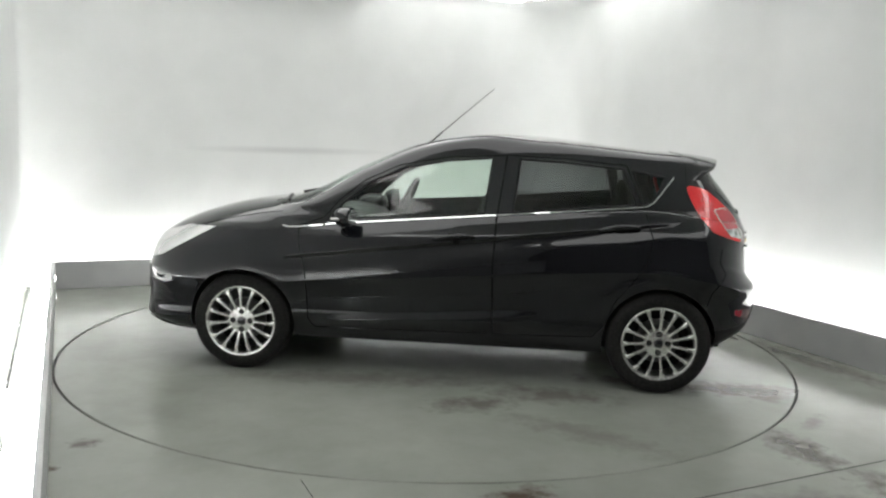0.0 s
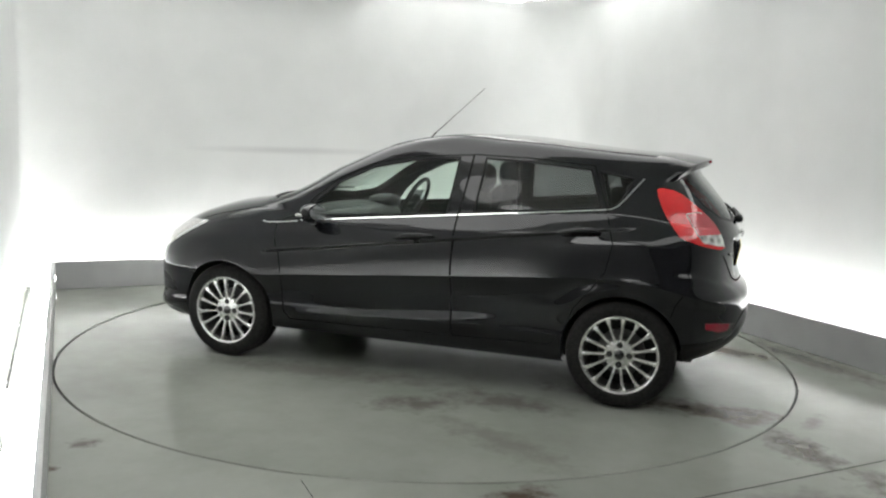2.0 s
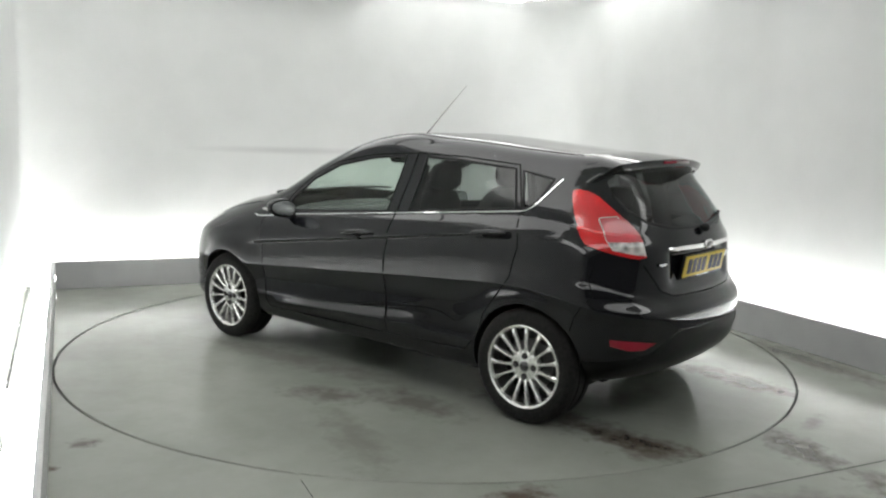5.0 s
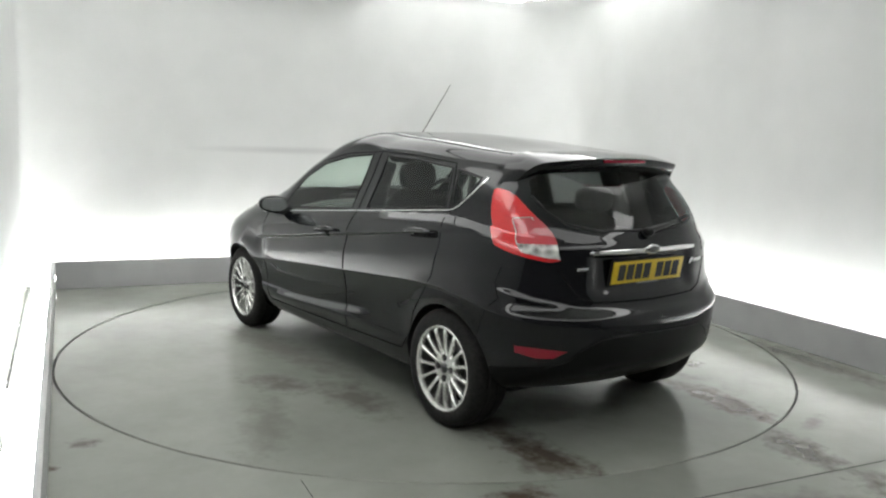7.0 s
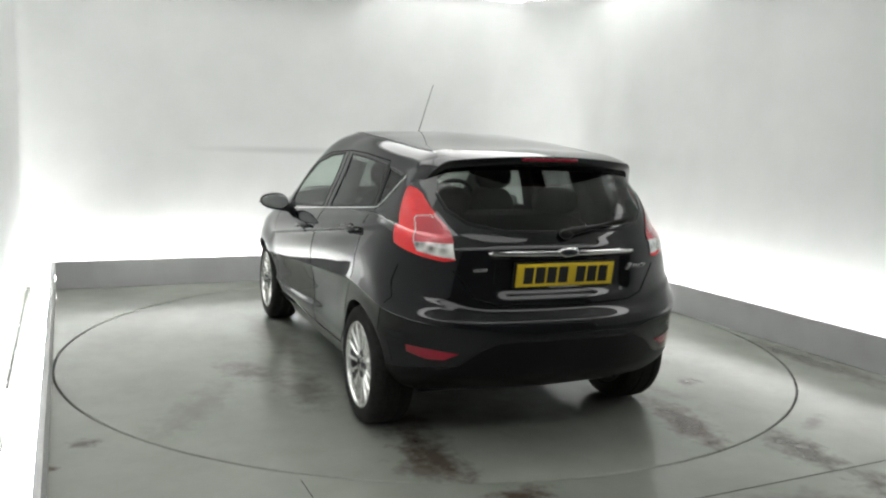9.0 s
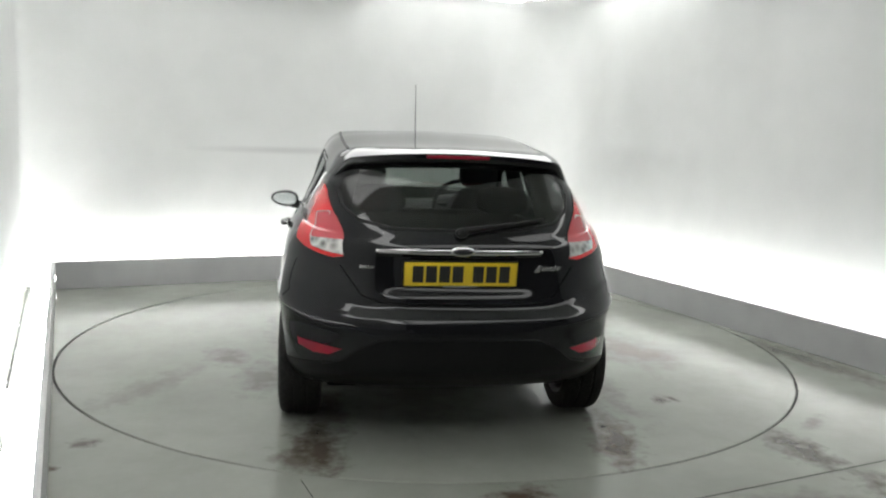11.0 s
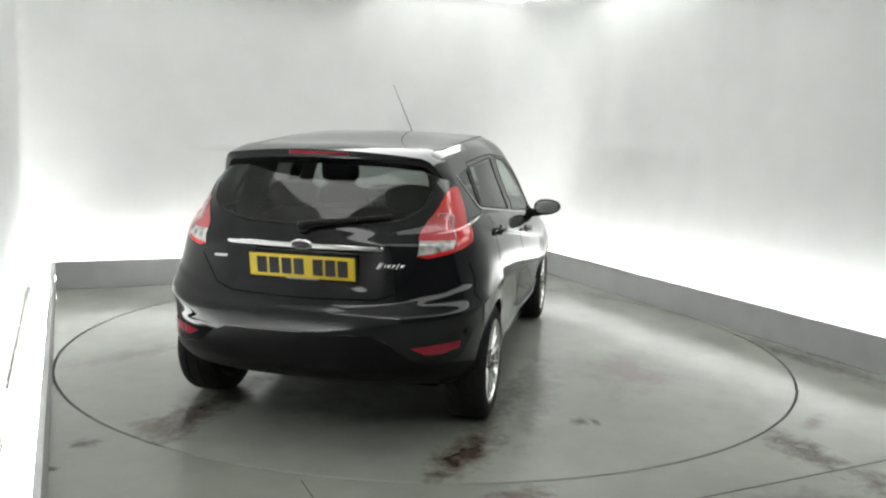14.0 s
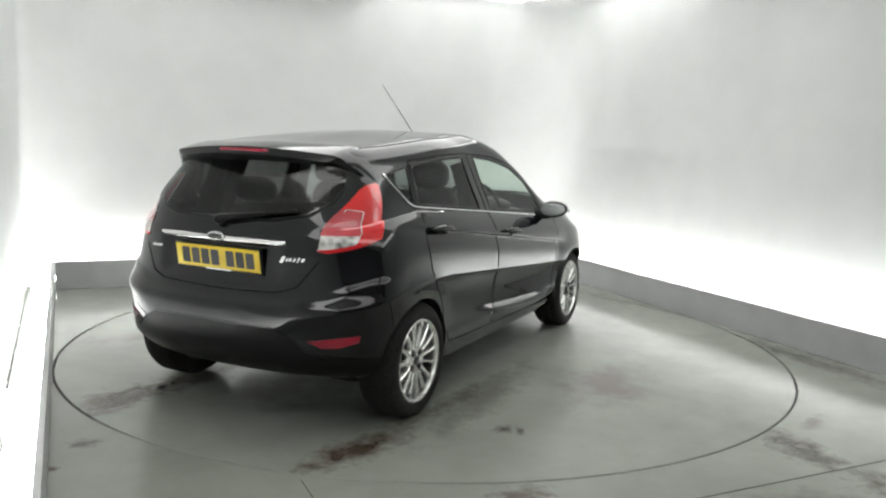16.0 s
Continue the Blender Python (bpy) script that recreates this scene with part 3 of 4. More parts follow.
def label_of(c):
    """Which part of the car a point of the skin belongs to."""
    x, y, z = c
    if on_side(c) and x < 1.05:
        if inside(FRONT_GLASS, x, z):
            return "front_glass"
        if inside(REAR_GLASS, x, z):
            return "rear_glass"
        if inside(QUARTER_GLASS, x, z):
            return "quarter_glass"
        if inside(FRONT_DOOR, x, z):
            return "front_door"
        if inside(REAR_DOOR, x, z):
            return "rear_door"
    if x < -1.3:
        if inside(TAIL_CLEAR, x, z) and inside(TAIL_LAMP, x, z) and y > 0.3:
            return "tail_clear" if z < TAIL_SPLIT else "tail_pink"
        if inside(TAIL_LAMP, x, z) and y > 0.3:
            return "tail_lamp"
        if x < -1.45 and inside(BACK_GLASS, y, z):
            return "back_glass"
        if x < -1.60 and inside(REFLECTOR, y, z):
            return "reflector"
        if x < -1.55 and inside(VALANCE, y, z):
            return "valance"
        if x < -1.5 and inside(BUMPER_TOP, y, z):
            return "rear_bumper"
        if x < -1.4 and inside(HATCH, y, z):
            return "hatch"
    if x > 1.1 and inside(HEAD_LAMP, x, z) and y > 0.4:
        return "head_lamp"
    if x > 1.5 and (inside(GRILLE, y, z) or inside(FOG, x, z)):
        return "grille"
    if 0.05 < x < 1.15 and inside(WINDSCREEN, y, z):
        return "windscreen"
    if x > 1.02 and z > 0.79 and y < 0.60 + 0.09 * (1.8 - x) / 0.78:
        return "bonnet"
    if x > 1.5 and z < 0.70:
        return "front_bumper"
    if z > 1.34 and y < 0.515 and -1.45 < x < 0.27:
        return "roof"
    return "body"


def skin_parts():
    """The skin cut into its parts: name -> list of bmeshes for the left half."""
    bm = skin_bm()
    jobs = [(FRONT_GLASS, "y", on_side), (REAR_GLASS, "y", on_side), (QUARTER_GLASS, "y", on_side), (FRONT_DOOR, "y", on_side), (REAR_DOOR, "y", on_side),
            (TAIL_LAMP, "y", lambda c: c.x < -1.3 and c.y > 0.3), (TAIL_CLEAR, "y", lambda c: c.x < -1.3 and c.y > 0.3), ([(-1.5, TAIL_SPLIT), (-1.8, TAIL_SPLIT), (-1.8, 0.8)], "y", lambda c: c.x < -1.5 and c.y > 0.3), (HEAD_LAMP, "y", lambda c: c.x > 1.1 and c.y > 0.3),
            (BACK_GLASS, "x", lambda c: c.x < -1.4), (HATCH, "x", lambda c: c.x < -1.4), (BUMPER_TOP, "x", lambda c: c.x < -1.45), (VALANCE, "x", lambda c: c.x < -1.5),
            (REFLECTOR, "x", lambda c: c.x < -1.6), (GRILLE, "x", lambda c: c.x > 1.5), (FOG, "y", lambda c: c.x > 1.5 and c.y > 0.3), (WINDSCREEN, "x", lambda c: 0.0 < c.x < 1.2)]
    for hub in (HUB_F, HUB_R):
        circle = arc(hub, HUB_Z, ARCH, 0, 360, 40)[:-1]
        cut(bm, circle, "y", lambda c: c.y > 0.3)
        gone = [f for f in bm.faces if f.calc_center_median().y > 0.3 and math.hypot(f.calc_center_median().x - hub, f.calc_center_median().z - HUB_Z) < ARCH]
        gone += [f for f in bm.faces if f.calc_center_median().z < HUB_Z and abs(f.calc_center_median().x - hub) < ARCH * 0.97 and f.calc_center_median().y > 0.3]
        bmesh.ops.delete(bm, geom=list(set(gone)), context="FACES")
    for poly, axis, test in jobs:
        cut(bm, poly, axis, test)
    keep = bm.verts.layers.float_vector["soft"]
    found = {}
    for f in bm.faces:
        found.setdefault(label_of(f.calc_center_median()), []).append([(v.co.copy(), Vector(v[keep])) for v in f.verts])
    return found


def skin_mesh(name, faces, mat, left=True, right=True, lift=0.0):
    """A mesh out of skin faces, for the left side, the right side or both, with the smooth normals of the whole skin."""
    index, cos, nos, polys = {}, [], [], []
    for sgn in ([1] if left else []) + ([-1] if right else []):
        for f in faces:
            ids = []
            for co, no in f:
                key = (round(co.x, 5), round(co.y * sgn, 5), round(co.z, 5))
                if key not in index:
                    index[key] = len(cos)
                    n = no.normalized()
                    p = co + n * lift
                    cos.append((p.x, p.y * sgn, p.z))
                    nos.append((n.x, n.y * sgn, n.z))
                if not ids or ids[-1] != index[key]:
                    ids.append(index[key])
            if len(set(ids)) > 2:
                polys.append(ids if sgn > 0 else ids[::-1])
    me = bpy.data.meshes.new(name)
    me.from_pydata(cos, [], polys)
    me.materials.append(mat)
    me.polygons.foreach_set("use_smooth", [True] * len(me.polygons))
    me.validate()
    me.normals_split_custom_set_from_vertices(nos)
    return me


def surface_at(x, z):
    """The left skin's point and outward normal at a place of the side view."""
    hit = SKIN_TREE.ray_cast(Vector((x, 1.5, z)), Vector((0, -1, 0)))
    return hit[0], hit[1]


def surface_rear(y, z):
    hit = SKIN_TREE.ray_cast(Vector((-3, y, z)), Vector((1, 0, 0)))
    return hit[0], hit[1]


def ribbon(path, width, lift, thick=0.0):
    """A strip along (point, normal) pairs lying on the skin; thick > 0 gives it a raised, rounded section."""
    bm = bmesh.new()
    rows = []
    for i, (p, n) in enumerate(path):
        d = (path[min(i + 1, len(path) - 1)][0] - path[max(i - 1, 0)][0]).normalized()
        side = n.cross(d).normalized() * (width / 2)
        a, b = p + side + n * lift, p - side + n * lift
        if thick:
            rows.append([bm.verts.new(q) for q in (p + side - n * 0.004, a, p + side * 0.6 + n * (lift + thick), p - side * 0.6 + n * (lift + thick), b, p - side - n * 0.004)])
        else:
            rows.append([bm.verts.new(a), bm.verts.new(b)])
    for r0, r1 in zip(rows, rows[1:]):
        for j in range(len(r0) - 1):
            bm.faces.new((r0[j], r0[j + 1], r1[j + 1], r1[j]))
    if thick:
        bm.faces.new(rows[0])
        bm.faces.new(rows[-1][::-1])
    bmesh.ops.recalc_face_normals(bm, faces=bm.faces)
    return bm


def along(poly, closed=True, step=0.03):
    """Points every few centimetres along a polygon."""
    out = []
    pairs = list(zip(poly, poly[1:] + poly[:1])) if closed else list(zip(poly, poly[1:]))
    for (a0, b0), (a1, b1) in pairs:
        n = max(1, int(math.hypot(a1 - a0, b1 - b0) / step))
        out += [(a0 + (a1 - a0) * i / n, b0 + (b1 - b0) * i / n) for i in range(n)]
    out.append(poly[0] if closed else poly[-1])
    return out


def mirrored(bm):
    b = bm.copy()
    for v in b.verts:
        v.co.y = -v.co.y
    bmesh.ops.reverse_faces(b, faces=b.faces[:])
    return b


CAR_M = Matrix.Translation((OX, OY, 0))


def car_part(name, data, parent, label=""):
    """A part made straight from a mesh datablock, in the car's own space."""
    ob = new(name, data)
    ob.parent = parent
    if parent.type == "EMPTY":
        ob.matrix_basis = CAR_M
    return tagged(ob, label)


def on_car(name, bm, mat, parent, label="", smooth=True):
    return part(name, bm, mat, parent, label, CAR_M if parent.type == "EMPTY" else None, smooth)


def wheel_mesh_parts(spokes=15):
    """Tyre, rim, disc, nuts and cap round the wheel's own centre, outer face towards +y."""
    R, r = 0.297, 0.2175
    tyre = lathe([(r - 0.006, 0.0), (r + 0.004, 0.012), (r + 0.03, 0.016), (R - 0.03, 0.012), (R - 0.010, 0.0), (R, -0.022), (R, -0.050), (R - 0.004, -0.053), (R - 0.004, -0.059), (R, -0.062),
                  (R, -0.115), (R - 0.004, -0.118), (R - 0.004, -0.124), (R, -0.127), (R, -0.165), (R - 0.014, -0.188), (R - 0.05, -0.196), (r, -0.19)], 64)
    rim = lathe([(r - 0.006, 0.001), (r + 0.001, 0.007), (r - 0.004, 0.011), (r - 0.014, 0.008), (r - 0.018, -0.004), (r - 0.019, -0.014)], 64)
    barrel = lathe([(r - 0.0185, -0.013), (r - 0.024, -0.05), (r - 0.028, -0.17), (r - 0.004, -0.186)], 64)
    bars = bmesh.new()
    for i in range(spokes):
        a = 2 * math.pi * i / spokes
        rad, tan = Vector((math.cos(a), 0, math.sin(a))), Vector((-math.sin(a), 0, math.cos(a)))
        rows = []
        for d, w, h in ((0.070, 0.0084, -0.012), (0.085, 0.0080, -0.007), (0.12, 0.0080, -0.003), (0.165, 0.0092, 0.0), (0.19, 0.0125, 0.001), (0.203, 0.017, -0.004)):
            c = rad * d
            rows.append([bars.verts.new(c + tan * w + Vector((0, h - 0.024, 0))), bars.verts.new(c + tan * w + Vector((0, h - 0.003, 0))), bars.verts.new(c + tan * w * 0.55 + Vector((0, h + 0.003, 0))),
                         bars.verts.new(c - tan * w * 0.55 + Vector((0, h + 0.003, 0))), bars.verts.new(c - tan * w + Vector((0, h - 0.003, 0))), bars.verts.new(c - tan * w + Vector((0, h - 0.024, 0)))])
        for r0, r1 in zip(rows, rows[1:]):
            for j in range(6):
                bars.faces.new((r0[j], r0[(j + 1) % 6], r1[(j + 1) % 6], r1[j]))
    bmesh.ops.recalc_face_normals(bars, faces=bars.faces)
    hub = lathe([(0.0, -0.012), (0.03, -0.011), (0.036, -0.013), (0.070, -0.010), (0.080, -0.013), (0.086, -0.022), (0.088, -0.05), (0.0, -0.05)], 40)
    cap = lathe([(0.0005, -0.004), (0.022, -0.005), (0.027, -0.008), (0.028, -0.016)], 32)
    pocket = lathe([(0.0005, -0.0098), (0.0135, -0.0094), (0.0155, -0.0085), (0.0165, -0.012)], 20, "Y", 0.054)
    nut = lathe([(0.0005, -0.0062), (0.0070, -0.0062), (0.0085, -0.0075), (0.0085, -0.0096)], 6, "Y", 0.054)
    disc = lathe([(0.07, -0.085), (0.128, -0.085), (0.130, -0.09), (0.130, -0.105), (0.07, -0.105)], 40)
    back = lathe([(0.0005, -0.12), (0.19, -0.12), (0.19, -0.125), (0.0005, -0.125)], 40)
    return tyre, rim, bars, hub, cap, nut, pocket, disc, back, barrel


def build_wheels(car):
    tyre, rim, bars, hub, cap, nut, pocket, disc, back, barrel = wheel_mesh_parts()
    # rim barrel darker than the alloy: shade between the spokes put into its colour
    data = {"tyre": mesh_from("tyre", tyre, RUBBER), "rim": mesh_from("rim", rim, ALLOY), "spokes": mesh_from("spokes", join(bars, hub), ALLOY), "hub_cap": mesh_from("hub_cap", cap, BADGE_BLUE),
            "wheel_nut": mesh_from("wheel_nut", nut, DARK_METAL_AND_SHADE), "nut_pocket": mesh_from("nut_pocket", pocket, GROOVE), "brake_disc": mesh_from("brake_disc", disc, DARK_METAL_AND_SHADE), "backing_plate": mesh_from("backing_plate", back, PLASTIC), "shaded_rim_barrel": mesh_from("shaded_rim_barrel", barrel, DARK_METAL_AND_SHADE)}
    for x, sgn, turn in ((HUB_F, 1, 8), (HUB_R, 1, 3), (HUB_F, -1, 14), (HUB_R, -1, 20)):
        wheel = new("wheel", data["tyre"])
        wheel.parent = car
        wheel.matrix_basis = CAR_M @ pose(x, 0.818 * sgn, HUB_Z, 0, turn, 0 if sgn > 0 else 180)
        tagged(wheel, "black tyre on a silver multi-spoke alloy rim")
        for name in ("rim", "shaded_rim_barrel", "spokes", "hub_cap", "brake_disc", "backing_plate"):
            ob = new(name, data[name])
            ob.parent = wheel
        for i in range(4):
            for name in ("nut_pocket", "wheel_nut"):
                ob = new(name, data[name])
                ob.parent = wheel
                ob.matrix_basis = pose(0, 0, 0, 0, 90 * i - turn * (1 if sgn > 0 else -1), 0)


def build_shell(car):
    global SKIN_TREE
    from mathutils.bvhtree import BVHTree
    whole = skin_bm()
    SKIN_TREE = BVHTree.FromBMesh(whole)
    whole.free()
    f = skin_parts()
    car_part("body", skin_mesh("body", f["body"], PAINT), car, "gloss black painted bodywork")
    car_part("bonnet", skin_mesh("bonnet", f["bonnet"], PAINT), car, "gloss black bonnet")
    car_part("roof", skin_mesh("roof", f["roof"], PAINT), car, "gloss black roof panel")
    car_part("front_bumper", skin_mesh("front_bumper", f["front_bumper"], PAINT), car, "gloss black front bumper")
    car_part("windscreen", skin_mesh("windscreen", f["windscreen"], GLASS), car, "pale green tinted windscreen")
    car_part("grille", skin_mesh("grille", f["grille"], PLASTIC), car, "black plastic lower grille")
    car_part("rear_bumper", skin_mesh("rear_bumper", f["rear_bumper"], PAINT), car, "gloss black rear bumper")
    car_part("bumper_valance", skin_mesh("bumper_valance", f["valance"], PLASTIC), car, "dull black lower bumper insert")
    hatch = car_part("tailgate", skin_mesh("tailgate", f["hatch"], PAINT), car, "gloss black tailgate")
    car_part("rear_window", skin_mesh("rear_window", f["back_glass"], BACK_TINT), hatch, "dark tinted rear window")
    doors = {}
    for sgn in (1, -1):
        l, r = sgn > 0, sgn < 0
        for key, mat, glass_key in (("front_door", GLASS, "front_glass"), ("rear_door", PRIVACY, "rear_glass")):
            door = car_part(key, skin_mesh(key, f[key], PAINT, l, r), car)
            doors[key, sgn] = door
            car_part("door_window", skin_mesh("door_window", f[glass_key], mat, l, r, -0.003), door, "green tinted side window" if mat is GLASS else "dark privacy side window")
        car_part("quarter_window", skin_mesh("quarter_window", f["quarter_glass"], PRIVACY, l, r, -0.003), car, "dark privacy quarter window")
        lamp = car_part("tail_lamp", skin_mesh("tail_lamp", f["tail_lamp"], RED, l, r, 0.004), car, "bright red tail lamp lens")
        car_part("clear_lens", skin_mesh("clear_lens", f["tail_clear"], CLEAR, l, r, 0.004), lamp, "clear reversing and indicator lens")
        car_part("indicator_lens", skin_mesh("indicator_lens", f["tail_pink"], PINK, l, r, 0.004), lamp, "pale red inner lamp lens")
        edge = [surface_at(x, z) for x, z in along(TAIL_CLEAR, True, 0.02) if inside(TAIL_LAMP, x, z)]
        edge = [(p + n * 0.004, n) for p, n in edge if p]
        trim = ribbon(edge, 0.0055, 0.0, 0.002)
        on_car("lens_trim", trim if l else mirrored(trim), CLEAR, lamp, "pale lens border")
        car_part("headlight", skin_mesh("headlight", f["head_lamp"], HEAD, l, r, 0.002), car, "clear swept-back headlight")
        car_part("reflector", skin_mesh("reflector", f["reflector"], DARK_RED, l, r, 0.003), car, "dark red bumper reflector")
        for hub in (HUB_F, HUB_R):
            liner = lathe([(ARCH + 0.004, -0.06), (ARCH + 0.012, -0.30), (0.10, -0.31)], 40)
            bmesh.ops.bisect_plane(liner, geom=liner.verts[:] + liner.edges[:] + liner.faces[:], plane_co=(0, 0, -0.05 if hub > 0 else 0.03), plane_no=(0, 0, -1), clear_outer=True)
            for v in liner.verts:
                v.co += Vector((hub, 0.815, HUB_Z))
            lip = bmesh.new()
            rows = []
            for a in range(-30, 211, 6):
                x, z = hub + ARCH * math.cos(radians(a)), HUB_Z + ARCH * math.sin(radians(a))
                p = surface_at(x, z)[0]
                if p:
                    rows.append((lip.verts.new(p), lip.verts.new((x, p.y - 0.012, z)), lip.verts.new((x, 0.72, z))))
            for r0, r1 in zip(rows, rows[1:]):
                for k in range(2):
                    lip.faces.new((r0[k], r0[k + 1], r1[k + 1], r1[k]))
            on_car("arch_lip", lip if sgn > 0 else mirrored(lip), PLASTIC, car)
            on_car("wheel_arch_liner", liner if sgn > 0 else mirrored(liner), PLASTIC, car)
    on_car("underbody", box(-1.50, 1.70, -0.60, 0.60, 0.20, 0.27, 0.02), PLASTIC, car, "dark underbody")
    return doors, hatch


def surface_top(x, y):
    hit = SKIN_TREE.ray_cast(Vector((x, abs(y), 2.5)), Vector((0, 0, -1)))
    p, n = hit[0].copy(), hit[1].copy()
    if y < 0:
        p.y, n.y = -p.y, -n.y
    return p, n


def side_path(poly, closed=True, step=0.03):
    out = [surface_at(x, z) for x, z in along(poly, closed, step)]
    return [(p, n) for p, n in out if p]


def rear_path(poly, step=0.03):
    """A path over the tail, from the middle to the left, then the same mirrored."""
    half = [surface_rear(max(y, 0.0005), z) for y, z in along(poly, False, step)]
    half = [(p, n) for p, n in half if p]
    other = [(Vector((p.x, -p.y, p.z)), Vector((n.x, -n.y, n.z))) for p, n in half]
    return other[::-1] + half


def both(name, bm, mat, parent, label=""):
    """A part on the left and its mirror on the right."""
    other = mirrored(bm)
    on_car(name, bm, mat, parent if parent.type == "EMPTY" else parent, label)
    on_car(name, other, mat, parent, label)


def build_trim(car, doors, hatch):
    """Chrome lines, seams, handles and mirrors."""
    for sgn in (1, -1):
        def flip(bm):
            return bm if sgn > 0 else mirrored(bm)
        front, rear = doors["front_door", sgn], doors["rear_door", sgn]
        on_car("chrome_strip", flip(ribbon(side_path([(1.0, 0.886), (0.97, 0.879), (0.90, 0.882), (0.755, 0.898)], False), 0.013, 0.0, 0.006)), CHROME, car, "chrome strip on the front wing")
        on_car("chrome_strip", flip(ribbon(side_path([(0.74, belt(0.74)), (-0.272, belt(-0.272))], False), 0.0115, 0.0, 0.005)), CHROME, front, "chrome strip under the window")
        on_car("chrome_strip", flip(ribbon(side_path([(-0.28, belt(-0.28)), (-1.12, belt(-1.12))], False), 0.0115, 0.0, 0.005)), CHROME, rear, "chrome strip under the window")
        on_car("chrome_strip", flip(ribbon(side_path([(-1.125, belt(-1.125)), (-1.15, 1.082), (-1.18, 1.10), (-1.215, 1.14), (-1.30, 1.247)], False, 0.02), 0.0115, 0.0, 0.005)), CHROME, car, "chrome strip climbing behind the quarter window")
        on_car("door_seam", flip(ribbon(side_path(FRONT_DOOR), 0.006, 0.0012)), GROOVE, front)
        on_car("door_seam", flip(ribbon(side_path(REAR_DOOR), 0.006, 0.0014)), GROOVE, rear)
        for glass_poly, owner in ((FRONT_GLASS, front), (REAR_GLASS, rear), (QUARTER_GLASS, car)):
            on_car("window_seal", flip(ribbon(side_path(glass_poly), 0.014, 0.0, 0.0025)), PLASTIC, owner, "black rubber window seal")
        for x, z, owner in ((-0.035, 0.862, front), (-0.985, 0.952, rear)):
            p, n = surface_at(x, z)
            cup = blob(0, 0, 0, 0.062, 0.012, 0.034, 2.0)
            for v in cup.verts:
                v.co += p - Vector((0.005, 0.006, 0.004))
            on_car("handle_cup", flip(cup), GROOVE, owner)
            bar = blob(0, 0, 0, 0.122, 0.017, 0.0155, 3.0, 24, 12)
            for v in bar.verts:
                v.co.z += 0.012 * (1 - (v.co.x / 0.122) ** 2) - 0.105 * v.co.x
                v.co.y += 0.012 * (1 - (v.co.x / 0.122) ** 4)
                v.co += p + Vector((0, 0.016, 0.0))
            on_car("door_handle", flip(bar), PAINT, owner, "gloss black pull handle")
        # mirror: housing with a foot, glass and a lamp strip
        shell = blob(0, 0, 0, 0.088, 0.098, 0.068, 2.3, 28, 18)
        for v in shell.verts:
            k = (v.co.y + 0.098) / 0.196
            v.co.z *= 1.0 - 0.28 * k
            v.co.x = min(v.co.x * (1.0 - 0.15 * k), 0.2) if v.co.x > 0 else max(v.co.x, -0.060 + 0.054 * k)
            v.co += Vector((0.60 - 0.03 * k, 0.897, 0.960 + 0.012 * k))
        mirror = on_car("door_mirror", flip(shell), PAINT, front, "gloss black door mirror housing")
        face = blob(0, 0, 0, 0.002, 0.084, 0.050, 2.3, 28, 16)
        for v in face.verts:
            k = (v.co.y + 0.098) / 0.196
            v.co.z *= 1.0 - 0.28 * k
            v.co += Vector((0.538 + 0.024 * k, 0.897, 0.960 + 0.012 * k))
        on_car("mirror_glass", flip(face), ALUM, mirror, "clean mirror glass")
        lampbar = blob(0, 0, 0, 0.030, 0.030, 0.011, 2.4)
        for v in lampbar.verts:
            v.co += Vector((0.635, 0.962, 0.958))
        on_car("mirror_lamp", flip(lampbar), CLEAR, mirror, "clear indicator lens")
        on_car("mirror_foot", flip(tube([(0.63, 0.735, 0.925), (0.63, 0.78, 0.915), (0.62, 0.85, 0.925)], [0.045, 0.032, 0.030], 10, 0.6)), PLASTIC, mirror)
        # roof ditch trims
        roof = [surface_top(0.25 - 1.6 * i / 32, sgn * (0.505 + 0.02 * math.sin(i / 32 * math.pi))) for i in range(33)]
        on_car("roof_trim", ribbon(roof, 0.016, 0.0, 0.003), PLASTIC, car, "black rubber roof trim")
        on_car("bonnet_seam", flip(ribbon([(p, n) for p, n in (surface_top(1.80 - 0.78 * i / 20, 0.60 + 0.09 * i / 20) for i in range(21))], 0.006, 0.001)), GROOVE, car)
        on_car("bumper_seam", flip(ribbon(side_path([(-1.575, 0.855), (-1.565, 0.78), (-1.60, 0.712), (-1.52, 0.60), (-1.50, 0.53)], False), 0.005, 0.001)), GROOVE, car)
        for z in (0.405, 0.445):
            on_car("fog_slat", flip(ribbon(side_path([(1.70, z - 0.02), (1.84, z)], False), 0.010, 0.0, 0.006)), PLASTIC, car, "thin black slat beside the fog lamp")
        on_car("front_lip", flip(ribbon(side_path([(1.58, 0.20), (1.75, 0.215), (1.97, 0.235)], False), 0.03, 0.0, 0.010)), PAINT, car, "gloss black lower front lip")
        # front wiper, lying at the foot of the screen
        on_car("front_wiper", flip(tube([surface_top(1.12 - 0.10 * k, 0.15 + 0.42 * k)[0] + Vector((0, 0, 0.006)) for k in (0, 0.25, 0.5, 0.75, 1)], 0.008, 6)), PLASTIC, car)


